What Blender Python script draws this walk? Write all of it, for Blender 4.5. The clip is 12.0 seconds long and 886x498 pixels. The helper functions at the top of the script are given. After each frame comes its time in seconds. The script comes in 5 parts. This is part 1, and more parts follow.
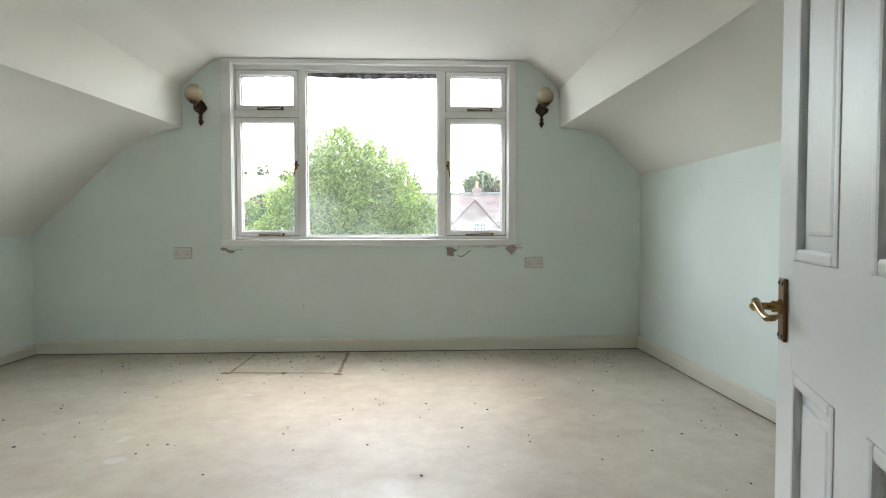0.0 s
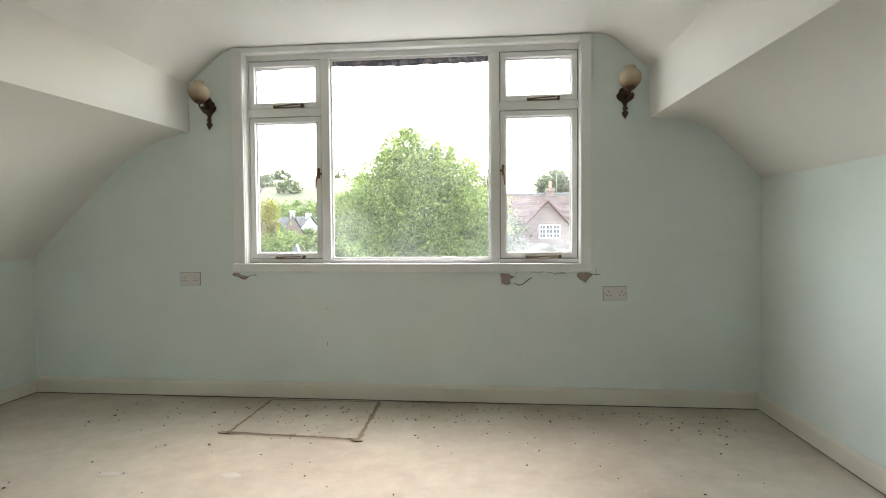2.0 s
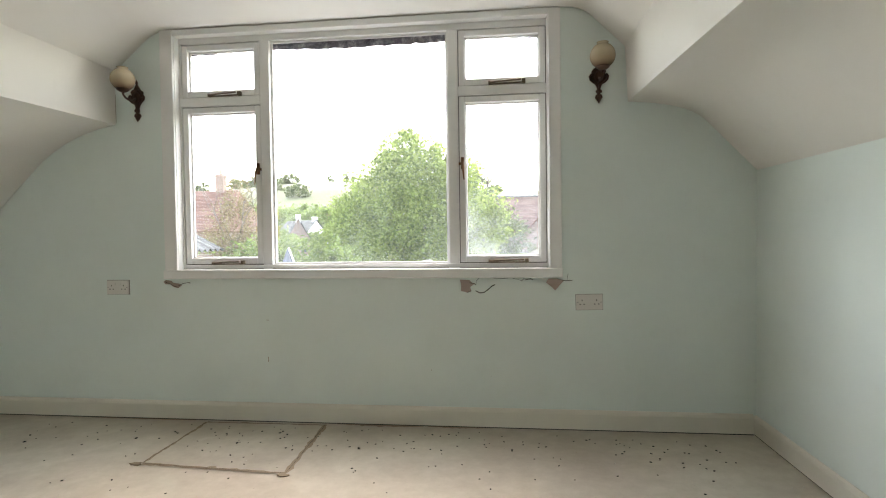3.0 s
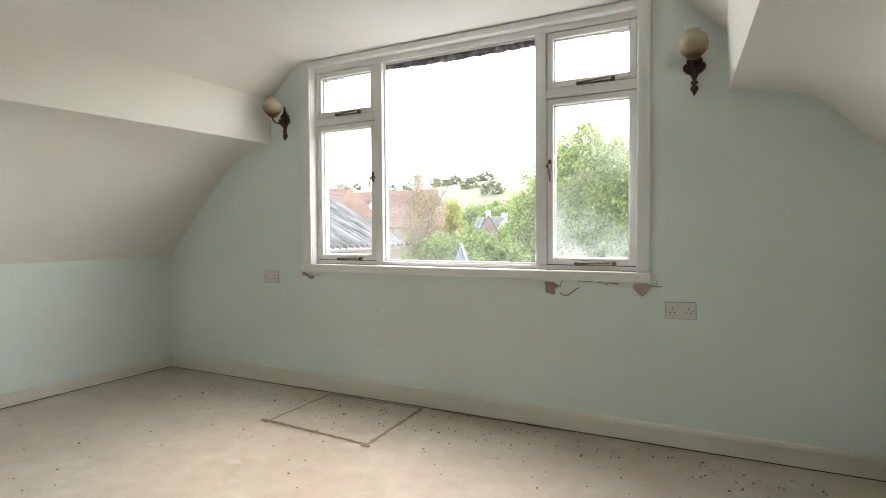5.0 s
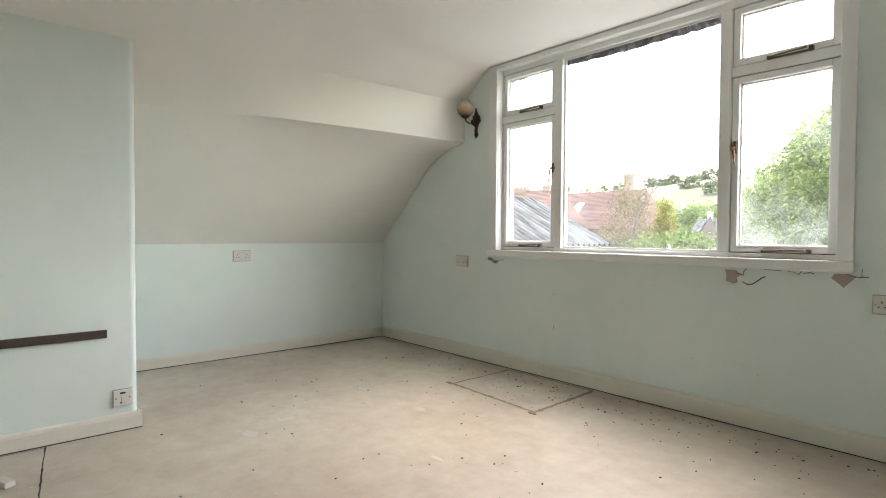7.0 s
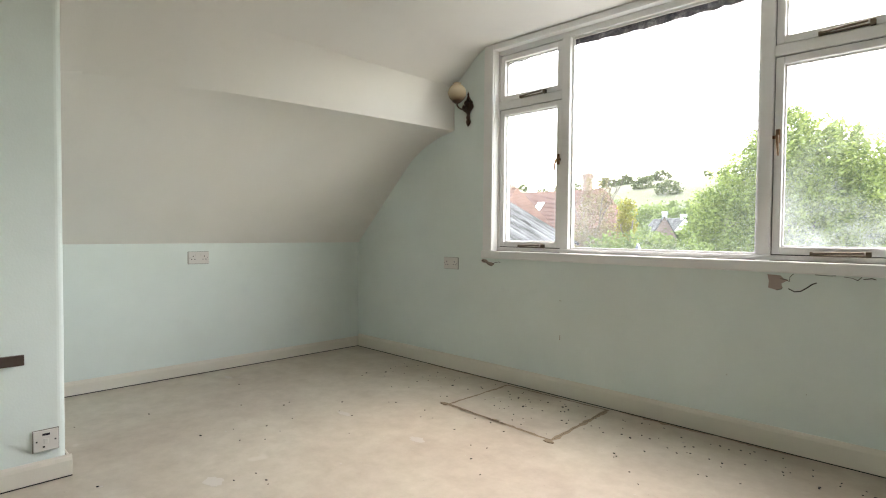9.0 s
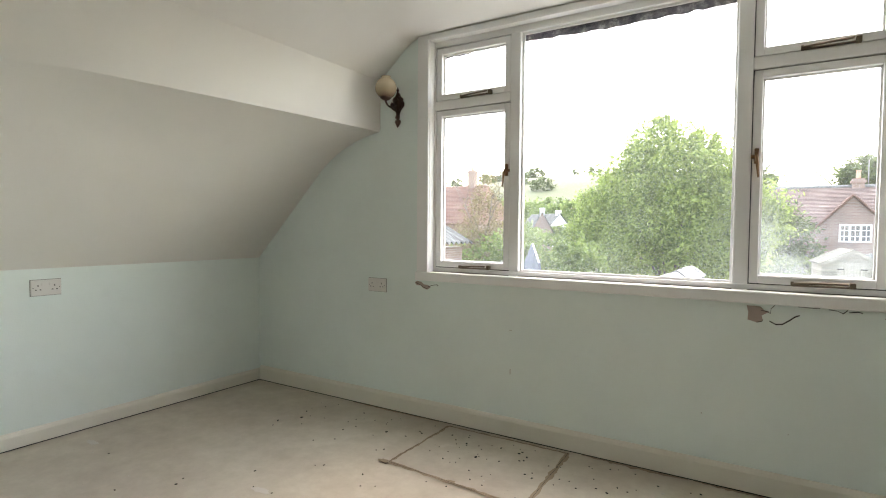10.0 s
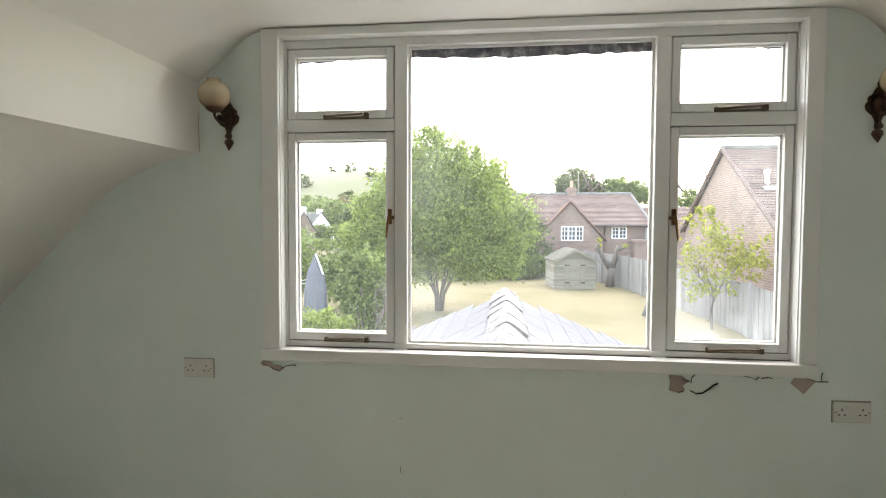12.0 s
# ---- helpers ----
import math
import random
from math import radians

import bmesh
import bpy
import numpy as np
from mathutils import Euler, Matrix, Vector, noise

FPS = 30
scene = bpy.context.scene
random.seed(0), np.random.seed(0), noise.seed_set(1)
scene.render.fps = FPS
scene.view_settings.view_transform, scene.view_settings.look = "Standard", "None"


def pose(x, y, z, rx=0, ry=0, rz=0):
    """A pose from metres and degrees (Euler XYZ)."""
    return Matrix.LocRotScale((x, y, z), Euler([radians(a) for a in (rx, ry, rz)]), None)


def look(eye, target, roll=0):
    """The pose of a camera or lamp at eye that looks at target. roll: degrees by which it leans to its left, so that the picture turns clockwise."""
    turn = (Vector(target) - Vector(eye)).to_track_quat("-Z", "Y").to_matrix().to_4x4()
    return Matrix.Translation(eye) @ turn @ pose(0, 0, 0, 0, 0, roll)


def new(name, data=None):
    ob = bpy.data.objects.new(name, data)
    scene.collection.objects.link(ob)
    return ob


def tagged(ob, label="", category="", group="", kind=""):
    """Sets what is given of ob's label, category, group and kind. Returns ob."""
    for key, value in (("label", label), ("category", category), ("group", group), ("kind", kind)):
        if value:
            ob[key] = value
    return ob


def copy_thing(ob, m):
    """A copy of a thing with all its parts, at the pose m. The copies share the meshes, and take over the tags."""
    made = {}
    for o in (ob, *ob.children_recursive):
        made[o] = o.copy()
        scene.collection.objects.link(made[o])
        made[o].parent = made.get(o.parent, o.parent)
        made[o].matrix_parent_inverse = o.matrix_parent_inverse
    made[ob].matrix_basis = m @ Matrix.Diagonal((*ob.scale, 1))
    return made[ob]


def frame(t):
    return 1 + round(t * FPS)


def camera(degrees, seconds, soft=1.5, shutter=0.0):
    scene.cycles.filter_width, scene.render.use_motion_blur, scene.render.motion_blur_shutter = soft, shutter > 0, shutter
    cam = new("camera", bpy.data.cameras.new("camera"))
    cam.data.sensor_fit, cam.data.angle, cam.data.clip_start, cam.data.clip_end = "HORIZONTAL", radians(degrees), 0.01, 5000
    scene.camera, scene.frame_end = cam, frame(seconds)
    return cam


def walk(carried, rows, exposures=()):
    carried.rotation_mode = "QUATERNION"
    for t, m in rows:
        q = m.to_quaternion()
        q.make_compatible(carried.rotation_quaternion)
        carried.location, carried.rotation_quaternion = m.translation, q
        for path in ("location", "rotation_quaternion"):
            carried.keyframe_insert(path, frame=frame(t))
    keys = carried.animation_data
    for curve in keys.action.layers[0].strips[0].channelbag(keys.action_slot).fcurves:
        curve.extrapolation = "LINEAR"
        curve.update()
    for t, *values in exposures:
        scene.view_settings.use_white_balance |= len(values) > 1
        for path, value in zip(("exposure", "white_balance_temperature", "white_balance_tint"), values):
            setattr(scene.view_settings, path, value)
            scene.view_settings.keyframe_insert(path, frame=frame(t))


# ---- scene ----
cam = camera(79.0, 12.0, soft=1.1)
PATH = [
    (0.0, 0.047, 0.150, 0.997, -1.92, 0.10, -2.21),
    (0.5, 0.058, 0.354, 1.061, -1.62, 0.20, 0.61),
    (1.0, 0.042, 0.556, 1.078, -1.67, 0.14, 4.09),
    (1.5, 0.063, 0.803, 1.114, -1.76, 0.18, 5.19),
    (2.0, 0.212, 1.052, 1.139, -1.86, 0.40, 5.56),
    (2.5, 0.362, 1.263, 1.149, -1.82, 0.49, 6.17),
    (2.7, 0.417, 1.363, 1.126, -1.62, 0.62, 6.33),
    (4.3, 0.941, 1.675, 1.161, -1.92, 0.54, 13.92),
    (4.5, 1.010, 1.625, 1.189, -2.19, 0.45, 17.57),
    (5.0, 1.141, 1.520, 1.155, -1.80, 0.40, 26.92),
    (5.5, 1.275, 1.492, 1.102, -1.52, 0.20, 33.72),
    (6.0, 1.402, 1.456, 1.073, -1.46, 0.03, 40.37),
    (6.5, 1.456, 1.436, 1.056, -1.46, -0.17, 45.73),
    (7.0, 1.460, 1.426, 1.047, -1.53, -0.31, 48.72),
    (7.2, 1.456, 1.425, 1.047, -1.58, -0.40, 49.73),
    (8.8, 1.053, 1.516, 1.030, -1.36, -0.59, 46.38),
    (9.0, 0.948, 1.584, 1.050, -1.66, -0.48, 44.32),
    (9.5, 0.629, 1.714, 1.142, -2.28, -0.19, 37.54),
    (10.0, 0.359, 1.792, 1.202, -2.21, -0.44, 31.96),
    (10.5, 0.089, 1.842, 1.267, -2.28, -0.36, 22.60),
    (11.0, -0.093, 2.011, 1.374, -2.37, -0.13, 15.49),
    (11.5, -0.262, 2.106, 1.461, -2.52, -0.04, 10.56),
    (12.0, -0.466, 2.210, 1.499, -2.42, -0.23, 6.48),
]
walk(cam, [(t, pose(x, y, z, 90 + pitch, roll, yaw)) for t, x, y, z, pitch, roll, yaw in PATH],
     exposures=[(0.0, 3.70, 7800, 8), (2.5, 3.62, 8350, 12), (5.5, 3.66, 8450, 13), (9.5, 3.60, 8450, 13), (12.0, 3.30, 8650, 12)])

# ---- world, sun, light through the window ----
SUN_ELEVATION, SUN_AZIMUTH = 52.0, 2.0
world = bpy.data.worlds.new("overcast_sky")
scene.world = world
world.use_nodes = True
wn = world.node_tree.nodes
sky = wn.new("ShaderNodeTexSky")
sky.sky_type, sky.sun_disc = "NISHITA", False
sky.sun_elevation, sky.sun_rotation = radians(SUN_ELEVATION), radians(SUN_AZIMUTH)
sky.dust_density, sky.air_density, sky.ozone_density = 0.7, 1.0, 1.0
world.node_tree.links.new(sky.outputs["Color"], wn["Background"].inputs["Color"])
wn["Background"].inputs["Strength"].default_value = 0.15

sun = new("sun", bpy.data.lights.new("sun", "SUN"))
sun.data.energy, sun.data.angle, sun.data.color = 0.8, radians(140), (1.0, 0.99, 0.97)
el, az = radians(SUN_ELEVATION), radians(SUN_AZIMUTH)
sun.matrix_world = look((0, 0, 0), (-math.sin(az) * math.cos(el), -math.cos(az) * math.cos(el), -math.sin(el)))


# ---- materials ----
def material(name, color, rough=0.6, metal=0.0, spec=0.5):
    m = bpy.data.materials.new(name)
    m.use_nodes = True
    b = m.node_tree.nodes["Principled BSDF"]
    b.inputs["Base Color"].default_value = (*color, 1)
    b.inputs["Roughness"].default_value = rough
    b.inputs["Metallic"].default_value = metal
    b.inputs["Specular IOR Level"].default_value = spec
    return m


def texture_coords(m, kind="Object"):
    nt = m.node_tree
    c = nt.nodes.new("ShaderNodeTexCoord")
    return c.outputs[kind]


def noise_out(m, scale, detail=4.0, rough=0.55, stretch=None, vec=None):
    nt = m.node_tree
    n = nt.nodes.new("ShaderNodeTexNoise")
    n.inputs["Scale"].default_value = scale
    n.inputs["Detail"].default_value = detail
    n.inputs["Roughness"].default_value = rough
    v = vec or texture_coords(m)
    if stretch:
        mp = nt.nodes.new("ShaderNodeMapping")
        mp.inputs["Scale"].default_value = stretch
        nt.links.new(v, mp.inputs["Vector"])
        v = mp.outputs["Vector"]
    nt.links.new(v, n.inputs["Vector"])
    return n.outputs["Fac"]


def ramp(m, fac, stops):
    nt = m.node_tree
    r = nt.nodes.new("ShaderNodeValToRGB")
    e = r.color_ramp.elements
    while len(e) < len(stops):
        e.new(0.5)
    for el_, (p, c) in zip(e, stops):
        el_.position = p
        el_.color = (*c, 1) if len(c) == 3 else c
    nt.links.new(fac, r.inputs["Fac"])
    return r.outputs["Color"]


def mix(m, fac, a, b, mode="MIX"):
    nt = m.node_tree
    n = nt.nodes.new("ShaderNodeMix")
    n.data_type, n.blend_type = "RGBA", mode
    for sock, val in ((n.inputs[0], fac), (n.inputs[6], a), (n.inputs[7], b)):
        if isinstance(val, (int, float)):
            sock.default_value = val
        elif isinstance(val, tuple):
            sock.default_value = (*val, 1)
        else:
            nt.links.new(val, sock)
    return n.outputs[2]


def bump(m, height, strength=0.2, distance=0.01):
    nt = m.node_tree
    b = nt.nodes.new("ShaderNodeBump")
    b.inputs["Strength"].default_value = strength
    b.inputs["Distance"].default_value = distance
    nt.links.new(height, b.inputs["Height"])
    nt.links.new(b.outputs["Normal"], nt.nodes["Principled BSDF"].inputs["Normal"])


def put(m, socket, out):
    m.node_tree.links.new(out, m.node_tree.nodes["Principled BSDF"].inputs[socket])


def plaster(name, color, vary=0.06, rough=0.75, stain=None):
    """Painted plaster: faint clouding, roller grain and a little grime."""
    m = material(name, color, rough, spec=0.3)
    dark = tuple(c * (1 - vary) for c in color)
    light = tuple(min(1, c * (1 + vary * 0.6)) for c in color)
    base = ramp(m, noise_out(m, 1.3, 5), [(0.3, dark), (0.7, light)])
    grime = ramp(m, noise_out(m, 7.0, 6, 0.65), [(0.60, (0, 0, 0)), (0.82, (1, 1, 1))])
    s = stain or tuple(c * 0.82 for c in color)
    base = mix(m, mix(m, 0.25, (0.0, 0.0, 0.0), grime), base, s)
    put(m, "Base Color", base)
    bump(m, noise_out(m, 120.0, 3), 0.12, 0.004)
    return m


M_WALL = plaster("mint_wall_paint", (0.725, 0.80, 0.76))
M_CEIL = plaster("white_ceiling_paint", (0.78, 0.765, 0.72), 0.04, 0.8)
M_TRIM = plaster("cream_gloss_skirting", (0.72, 0.685, 0.60), 0.07, 0.4)
M_WHITE = plaster("white_gloss_paint", (0.80, 0.795, 0.775), 0.05, 0.35, stain=(0.55, 0.53, 0.48))
M_DOOR = plaster("white_door_paint", (0.68, 0.685, 0.68), 0.02, 0.35)
M_GAP = material("dark_gap", (0.03, 0.025, 0.02), 0.9)
M_PLATE = material("yellowed_white_plastic", (0.66, 0.64, 0.60), 0.35)
M_SLOT = material("black_slot", (0.015, 0.015, 0.015), 0.6)
M_PLUG = plaster("bare_pink_plaster", (0.40, 0.32, 0.28), 0.15, 0.9)
M_BROWNWOOD = material("dark_brown_wood", (0.055, 0.035, 0.027), 0.45)
M_BRASS = material("worn_brass", (0.30, 0.19, 0.08), 0.22, 1.0)
M_BRASS_DARK = material("tarnished_brass", (0.17, 0.095, 0.05), 0.38, 1.0)
M_BRONZE = material("antique_bronze", (0.085, 0.045, 0.03), 0.42, 0.6)
M_STAY = material("grimy_brass_stay", (0.13, 0.10, 0.07), 0.5, 0.7)
# Grey for the shadow outline painted round the socket plates.
M_SHADOW_RIM = material("grey_shadow_rim", (0.22, 0.21, 0.18), 0.8)
M_GRIME_DARK = plaster("black_mould", (0.10, 0.09, 0.075), 0.4, 0.9)
M_FLY = material("dead_fly", (0.012, 0.01, 0.009), 0.5)
M_CHIP = plaster("plaster_crumb", (0.62, 0.585, 0.54), 0.1, 0.9)


def floor_material():
    m = material("worn_cream_floor_board", (0.6, 0.53, 0.43), 0.42, spec=0.4)
    base = ramp(m, noise_out(m, 0.9, 6, 0.6), [(0.26, (0.40, 0.335, 0.275)), (0.42, (0.505, 0.445, 0.375)), (0.58, (0.575, 0.53, 0.45)), (0.75, (0.615, 0.58, 0.505))])
    fine = ramp(m, noise_out(m, 9.0, 8, 0.7), [(0.35, (0.86, 0.84, 0.80)), (0.65, (1.05, 1.04, 1.03))])
    base = mix(m, 0.8, base, mix(m, 1.0, base, fine, "MULTIPLY"))
    pale = ramp(m, noise_out(m, 3.1, 3, 0.5), [(0.70, (0, 0, 0)), (0.735, (1, 1, 1))])
    base = mix(m, mix(m, 0.5, (0.0, 0.0, 0.0), pale), base, (0.69, 0.65, 0.59))
    speck = ramp(m, noise_out(m, 46.0, 2, 0.5), [(0.73, (0, 0, 0)), (0.76, (1, 1, 1))])
    base = mix(m, mix(m, 0.45, (0.0, 0.0, 0.0), speck), base, (0.30, 0.24, 0.18))
    put(m, "Base Color", base)
    put(m, "Roughness", ramp(m, noise_out(m, 4.0, 5), [(0.3, (0.38, 0.38, 0.38)), (0.7, (0.62, 0.62, 0.62))]))
    bump(m, noise_out(m, 22.0, 6, 0.6), 0.10, 0.006)
    return m


M_FLOOR = floor_material()
M_STAIN = plaster("brown_damp_edge", (0.34, 0.26, 0.18), 0.25, 0.7)


def glass_material(name, dirt=0.06, low=False):
    """Window glass with a thin film of dirt and, low down, misted patches."""
    m = bpy.data.materials.new(name)
    m.use_nodes = True
    nt = m.node_tree
    b = nt.nodes["Principled BSDF"]
    b.inputs["Transmission Weight"].default_value = 1.0
    b.inputs["Roughness"].default_value = 0.0
    b.inputs["IOR"].default_value = 1.02
    b.inputs["Base Color"].default_value = (1, 1, 1, 1)
    film = nt.nodes.new("ShaderNodeBsdfTranslucent")
    film.inputs["Color"].default_value = (0.80, 0.84, 0.86, 1)
    n1 = ramp(m, noise_out(m, 2.2, 4, 0.55, (1, 1, 0.8)), [(0.42, (0, 0, 0)), (0.75, (1, 1, 1))])
    sm = nt.nodes.new("ShaderNodeMath")
    sm.operation = "MULTIPLY_ADD"
    nt.links.new(n1, sm.inputs[0])
    sm.inputs[1].default_value = dirt
    sm.inputs[2].default_value = 0.009
    fac = sm.outputs[0]
    if low:
        g = nt.nodes.new("ShaderNodeSeparateXYZ")
        nt.links.new(texture_coords(m, "Generated"), g.inputs[0])
        lowr = ramp(m, g.outputs["Z"], [(0.05, (1, 1, 1)), (0.34, (0, 0, 0))])
        n2 = ramp(m, noise_out(m, 6.0, 5, 0.6), [(0.38, (0, 0, 0)), (0.62, (1, 1, 1))])
        mm = nt.nodes.new("ShaderNodeMath")
        mm.operation = "MULTIPLY"
        nt.links.new(lowr, mm.inputs[0])
        nt.links.new(n2, mm.inputs[1])
        m2 = nt.nodes.new("ShaderNodeMath")
        m2.operation = "MULTIPLY_ADD"
        nt.links.new(mm.outputs[0], m2.inputs[0])
        m2.inputs[1].default_value = 0.055
        nt.links.new(fac, m2.inputs[2])
        fac = m2.outputs[0]
    mx = nt.nodes.new("ShaderNodeMixShader")
    nt.links.new(fac, mx.inputs[0])
    nt.links.new(b.outputs[0], mx.inputs[1])
    nt.links.new(film.outputs[0], mx.inputs[2])
    nt.links.new(mx.outputs[0], nt.nodes["Material Output"].inputs["Surface"])
    return m


M_GLASS = glass_material("window_glass", 0.024)
M_GLASS_MISTED = glass_material("misted_window_glass", 0.05, True)


def patchy(name, stops, scale=3.0, rough=0.85, bump_scale=30.0, bump_strength=0.3, stretch=None, island=0.0, objects=0.0):
    """A weathered surface: colours run through by noise, with an optional shift per piece."""
    m = material(name, stops[len(stops) // 2][1], rough, spec=0.25)
    base = ramp(m, noise_out(m, scale, 7, 0.65, stretch), stops)
    for amount, node, out in ((island, "ShaderNodeNewGeometry", "Random Per Island"), (objects, "ShaderNodeObjectInfo", "Random")):
        if amount:
            r = m.node_tree.nodes.new(node).outputs[out]
            shade = ramp(m, r, [(0.0, (1 - amount,) * 3), (1.0, (1 + amount,) * 3)])
            base = mix(m, 1.0, base, shade, "MULTIPLY")
    put(m, "Base Color", base)
    bump(m, noise_out(m, bump_scale, 5), bump_strength, 0.02)
    return m


def leaf_material(name, dark, light, trans=0.5):
    m = material(name, light, 0.55, spec=0.3)
    nt = m.node_tree
    r = nt.nodes.new("ShaderNodeNewGeometry").outputs["Random Per Island"]
    base = ramp(m, r, [(0.0, dark), (0.6, light), (1.0, tuple(min(1, c * 1.35) for c in light))])
    put(m, "Base Color", base)
    tl = nt.nodes.new("ShaderNodeBsdfTranslucent")
    nt.links.new(base, tl.inputs["Color"])
    mx = nt.nodes.new("ShaderNodeMixShader")
    mx.inputs[0].default_value = trans
    nt.links.new(nt.nodes["Principled BSDF"].outputs[0], mx.inputs[1])
    nt.links.new(tl.outputs[0], mx.inputs[2])
    nt.links.new(mx.outputs[0], nt.nodes["Material Output"].inputs["Surface"])
    return m


def brick_material(name, a, b, mortar, scale=1.0):
    m = material(name, a, 0.9, spec=0.2)
    nt = m.node_tree
    br = nt.nodes.new("ShaderNodeTexBrick")
    br.inputs["Color1"].default_value, br.inputs["Color2"].default_value = (*a, 1), (*b, 1)
    br.inputs["Mortar"].default_value = (*mortar, 1)
    br.inputs["Scale"].default_value = scale
    br.inputs["Brick Width"].default_value, br.inputs["Row Height"].default_value = 0.225, 0.075
    br.inputs["Mortar Size"].default_value = 0.010
    tc = nt.nodes.new("ShaderNodeSeparateXYZ")
    nt.links.new(texture_coords(m), tc.inputs[0])
    add = nt.nodes.new("ShaderNodeMath")
    nt.links.new(tc.outputs["X"], add.inputs[0])
    nt.links.new(tc.outputs["Y"], add.inputs[1])
    cb = nt.nodes.new("ShaderNodeCombineXYZ")
    nt.links.new(add.outputs[0], cb.inputs["X"])
    nt.links.new(tc.outputs["Z"], cb.inputs["Y"])
    nt.links.new(cb.outputs[0], br.inputs["Vector"])
    patch = ramp(m, noise_out(m, 0.8, 5), [(0.3, (0.8, 0.8, 0.8)), (0.7, (1.15, 1.12, 1.1))])
    put(m, "Base Color", mix(m, 1.0, br.outputs["Color"], patch, "MULTIPLY"))
    return m


M_LEAF = leaf_material("walnut_leaves", (0.095, 0.14, 0.038), (0.225, 0.29, 0.08))
M_LEAF_DARK = leaf_material("dark_green_leaves", (0.0528, 0.0726, 0.033), (0.112, 0.139, 0.0594))
M_LEAF_HEDGE = leaf_material("hedge_leaves", (0.085, 0.125, 0.04), (0.165, 0.22, 0.07))
M_LEAF_YELLOW = leaf_material("golden_leaves", (0.132, 0.132, 0.0198), (0.251, 0.238, 0.0396))
M_LEAF_RUST = leaf_material("sparse_rusty_leaves", (0.106, 0.0792, 0.0462), (0.178, 0.152, 0.0792))
M_LEAF_LIME = leaf_material("lime_green_leaves", (0.15, 0.17, 0.025), (0.27, 0.28, 0.05))
M_BARK = patchy("grey_brown_bark", [(0.3, (0.09, 0.075, 0.06)), (0.7, (0.20, 0.175, 0.15))], 6.0, 0.9, 40, 0.5, (1, 1, 0.25))
M_LAWN = patchy("dry_straw_lawn", [(0.28, (0.0864, 0.0936, 0.036)), (0.42, (0.144, 0.13, 0.0684)), (0.6, (0.184, 0.162, 0.0936)), (0.8, (0.209, 0.191, 0.122))], 0.35, 0.95, 6, 0.4)


def ground_material():
    """Dry lawn by the house, greener and browner fields on the hills beyond the valley."""
    m = M_LAWN
    nt = m.node_tree
    near = nt.nodes["Principled BSDF"].inputs["Base Color"].links[0].from_socket
    fields = ramp(m, noise_out(m, 0.012, 3, 0.5), [(0.40, (0.085, 0.095, 0.05)), (0.48, (0.115, 0.11, 0.065)), (0.52, (0.135, 0.12, 0.08)), (0.60, (0.095, 0.105, 0.055))])
    sp = nt.nodes.new("ShaderNodeSeparateXYZ")
    nt.links.new(texture_coords(m), sp.inputs[0])
    sc = nt.nodes.new("ShaderNodeMath")
    sc.operation = "MULTIPLY"
    sc.inputs[1].default_value = 0.005
    nt.links.new(sp.outputs["Y"], sc.inputs[0])
    put(m, "Base Color", mix(m, ramp(m, sc.outputs[0], [(0.25, (0, 0, 0)), (0.45, (1, 1, 1))]), near, fields))


ground_material()
M_SLATE = patchy("grey_roof_slate", [(0.3, (0.0723, 0.0748, 0.085)), (0.55, (0.102, 0.105, 0.115)), (0.8, (0.145, 0.145, 0.153))], 5.0, 0.8, 30, 0.3, None, 0.0, 0.07)
M_RIDGE = patchy("lichened_ridge_tile", [(0.36, (0.06, 0.06, 0.062)), (0.48, (0.13, 0.13, 0.13)), (0.58, (0.19, 0.19, 0.175)), (0.75, (0.25, 0.245, 0.23))], 14.0, 0.85, 40, 0.5, None, 0.0, 0.1)
M_TILE = patchy("weathered_clay_roof_tile", [(0.3, (0.096, 0.068, 0.0576)), (0.5, (0.14, 0.1, 0.088)), (0.68, (0.176, 0.136, 0.12)), (0.8, (0.256, 0.224, 0.2))], 1.4, 0.9, 20, 0.3, None, 0.18)
M_TILE_RED = patchy("orange_red_roof_tile", [(0.3, (0.115, 0.0648, 0.049)), (0.5, (0.155, 0.09, 0.0684)), (0.75, (0.187, 0.126, 0.101))], 0.9, 0.9, 20, 0.3, None, 0.15)
M_ASBESTOS = patchy("mossy_corrugated_cement", [(0.34, (0.035, 0.036, 0.03)), (0.48, (0.085, 0.085, 0.078)), (0.66, (0.16, 0.16, 0.15))], 3.0, 0.95, 25, 0.4, (0.25, 1, 0.25))
M_BRICK = brick_material("red_brown_brick", (0.22, 0.14, 0.115), (0.28, 0.19, 0.155), (0.30, 0.26, 0.23))
M_BRICK_PALE = brick_material("pale_pink_brick", (0.19, 0.125, 0.10), (0.26, 0.185, 0.15), (0.285, 0.247, 0.217))
M_RENDERED = patchy("off_white_render", [(0.3, (0.62, 0.60, 0.56)), (0.7, (0.76, 0.75, 0.72))], 1.0)
M_FENCE = patchy("silvered_fence_board", [(0.3, (0.2, 0.192, 0.176)), (0.6, (0.272, 0.26, 0.24)), (0.8, (0.32, 0.308, 0.288))], 2.5, 0.9, 20, 0.4, (1, 1, 0.2), 0.12)
M_SHED = patchy("silvered_shed_board", [(0.3, (0.23, 0.214, 0.172)), (0.6, (0.306, 0.284, 0.231)), (0.8, (0.365, 0.338, 0.282))], 3.0, 0.9, 20, 0.4, (0.2, 0.2, 1), 0.14)
M_FELT = patchy("dark_roof_felt", [(0.3, (0.045, 0.045, 0.036)), (0.7, (0.10, 0.10, 0.075))], 4.0)
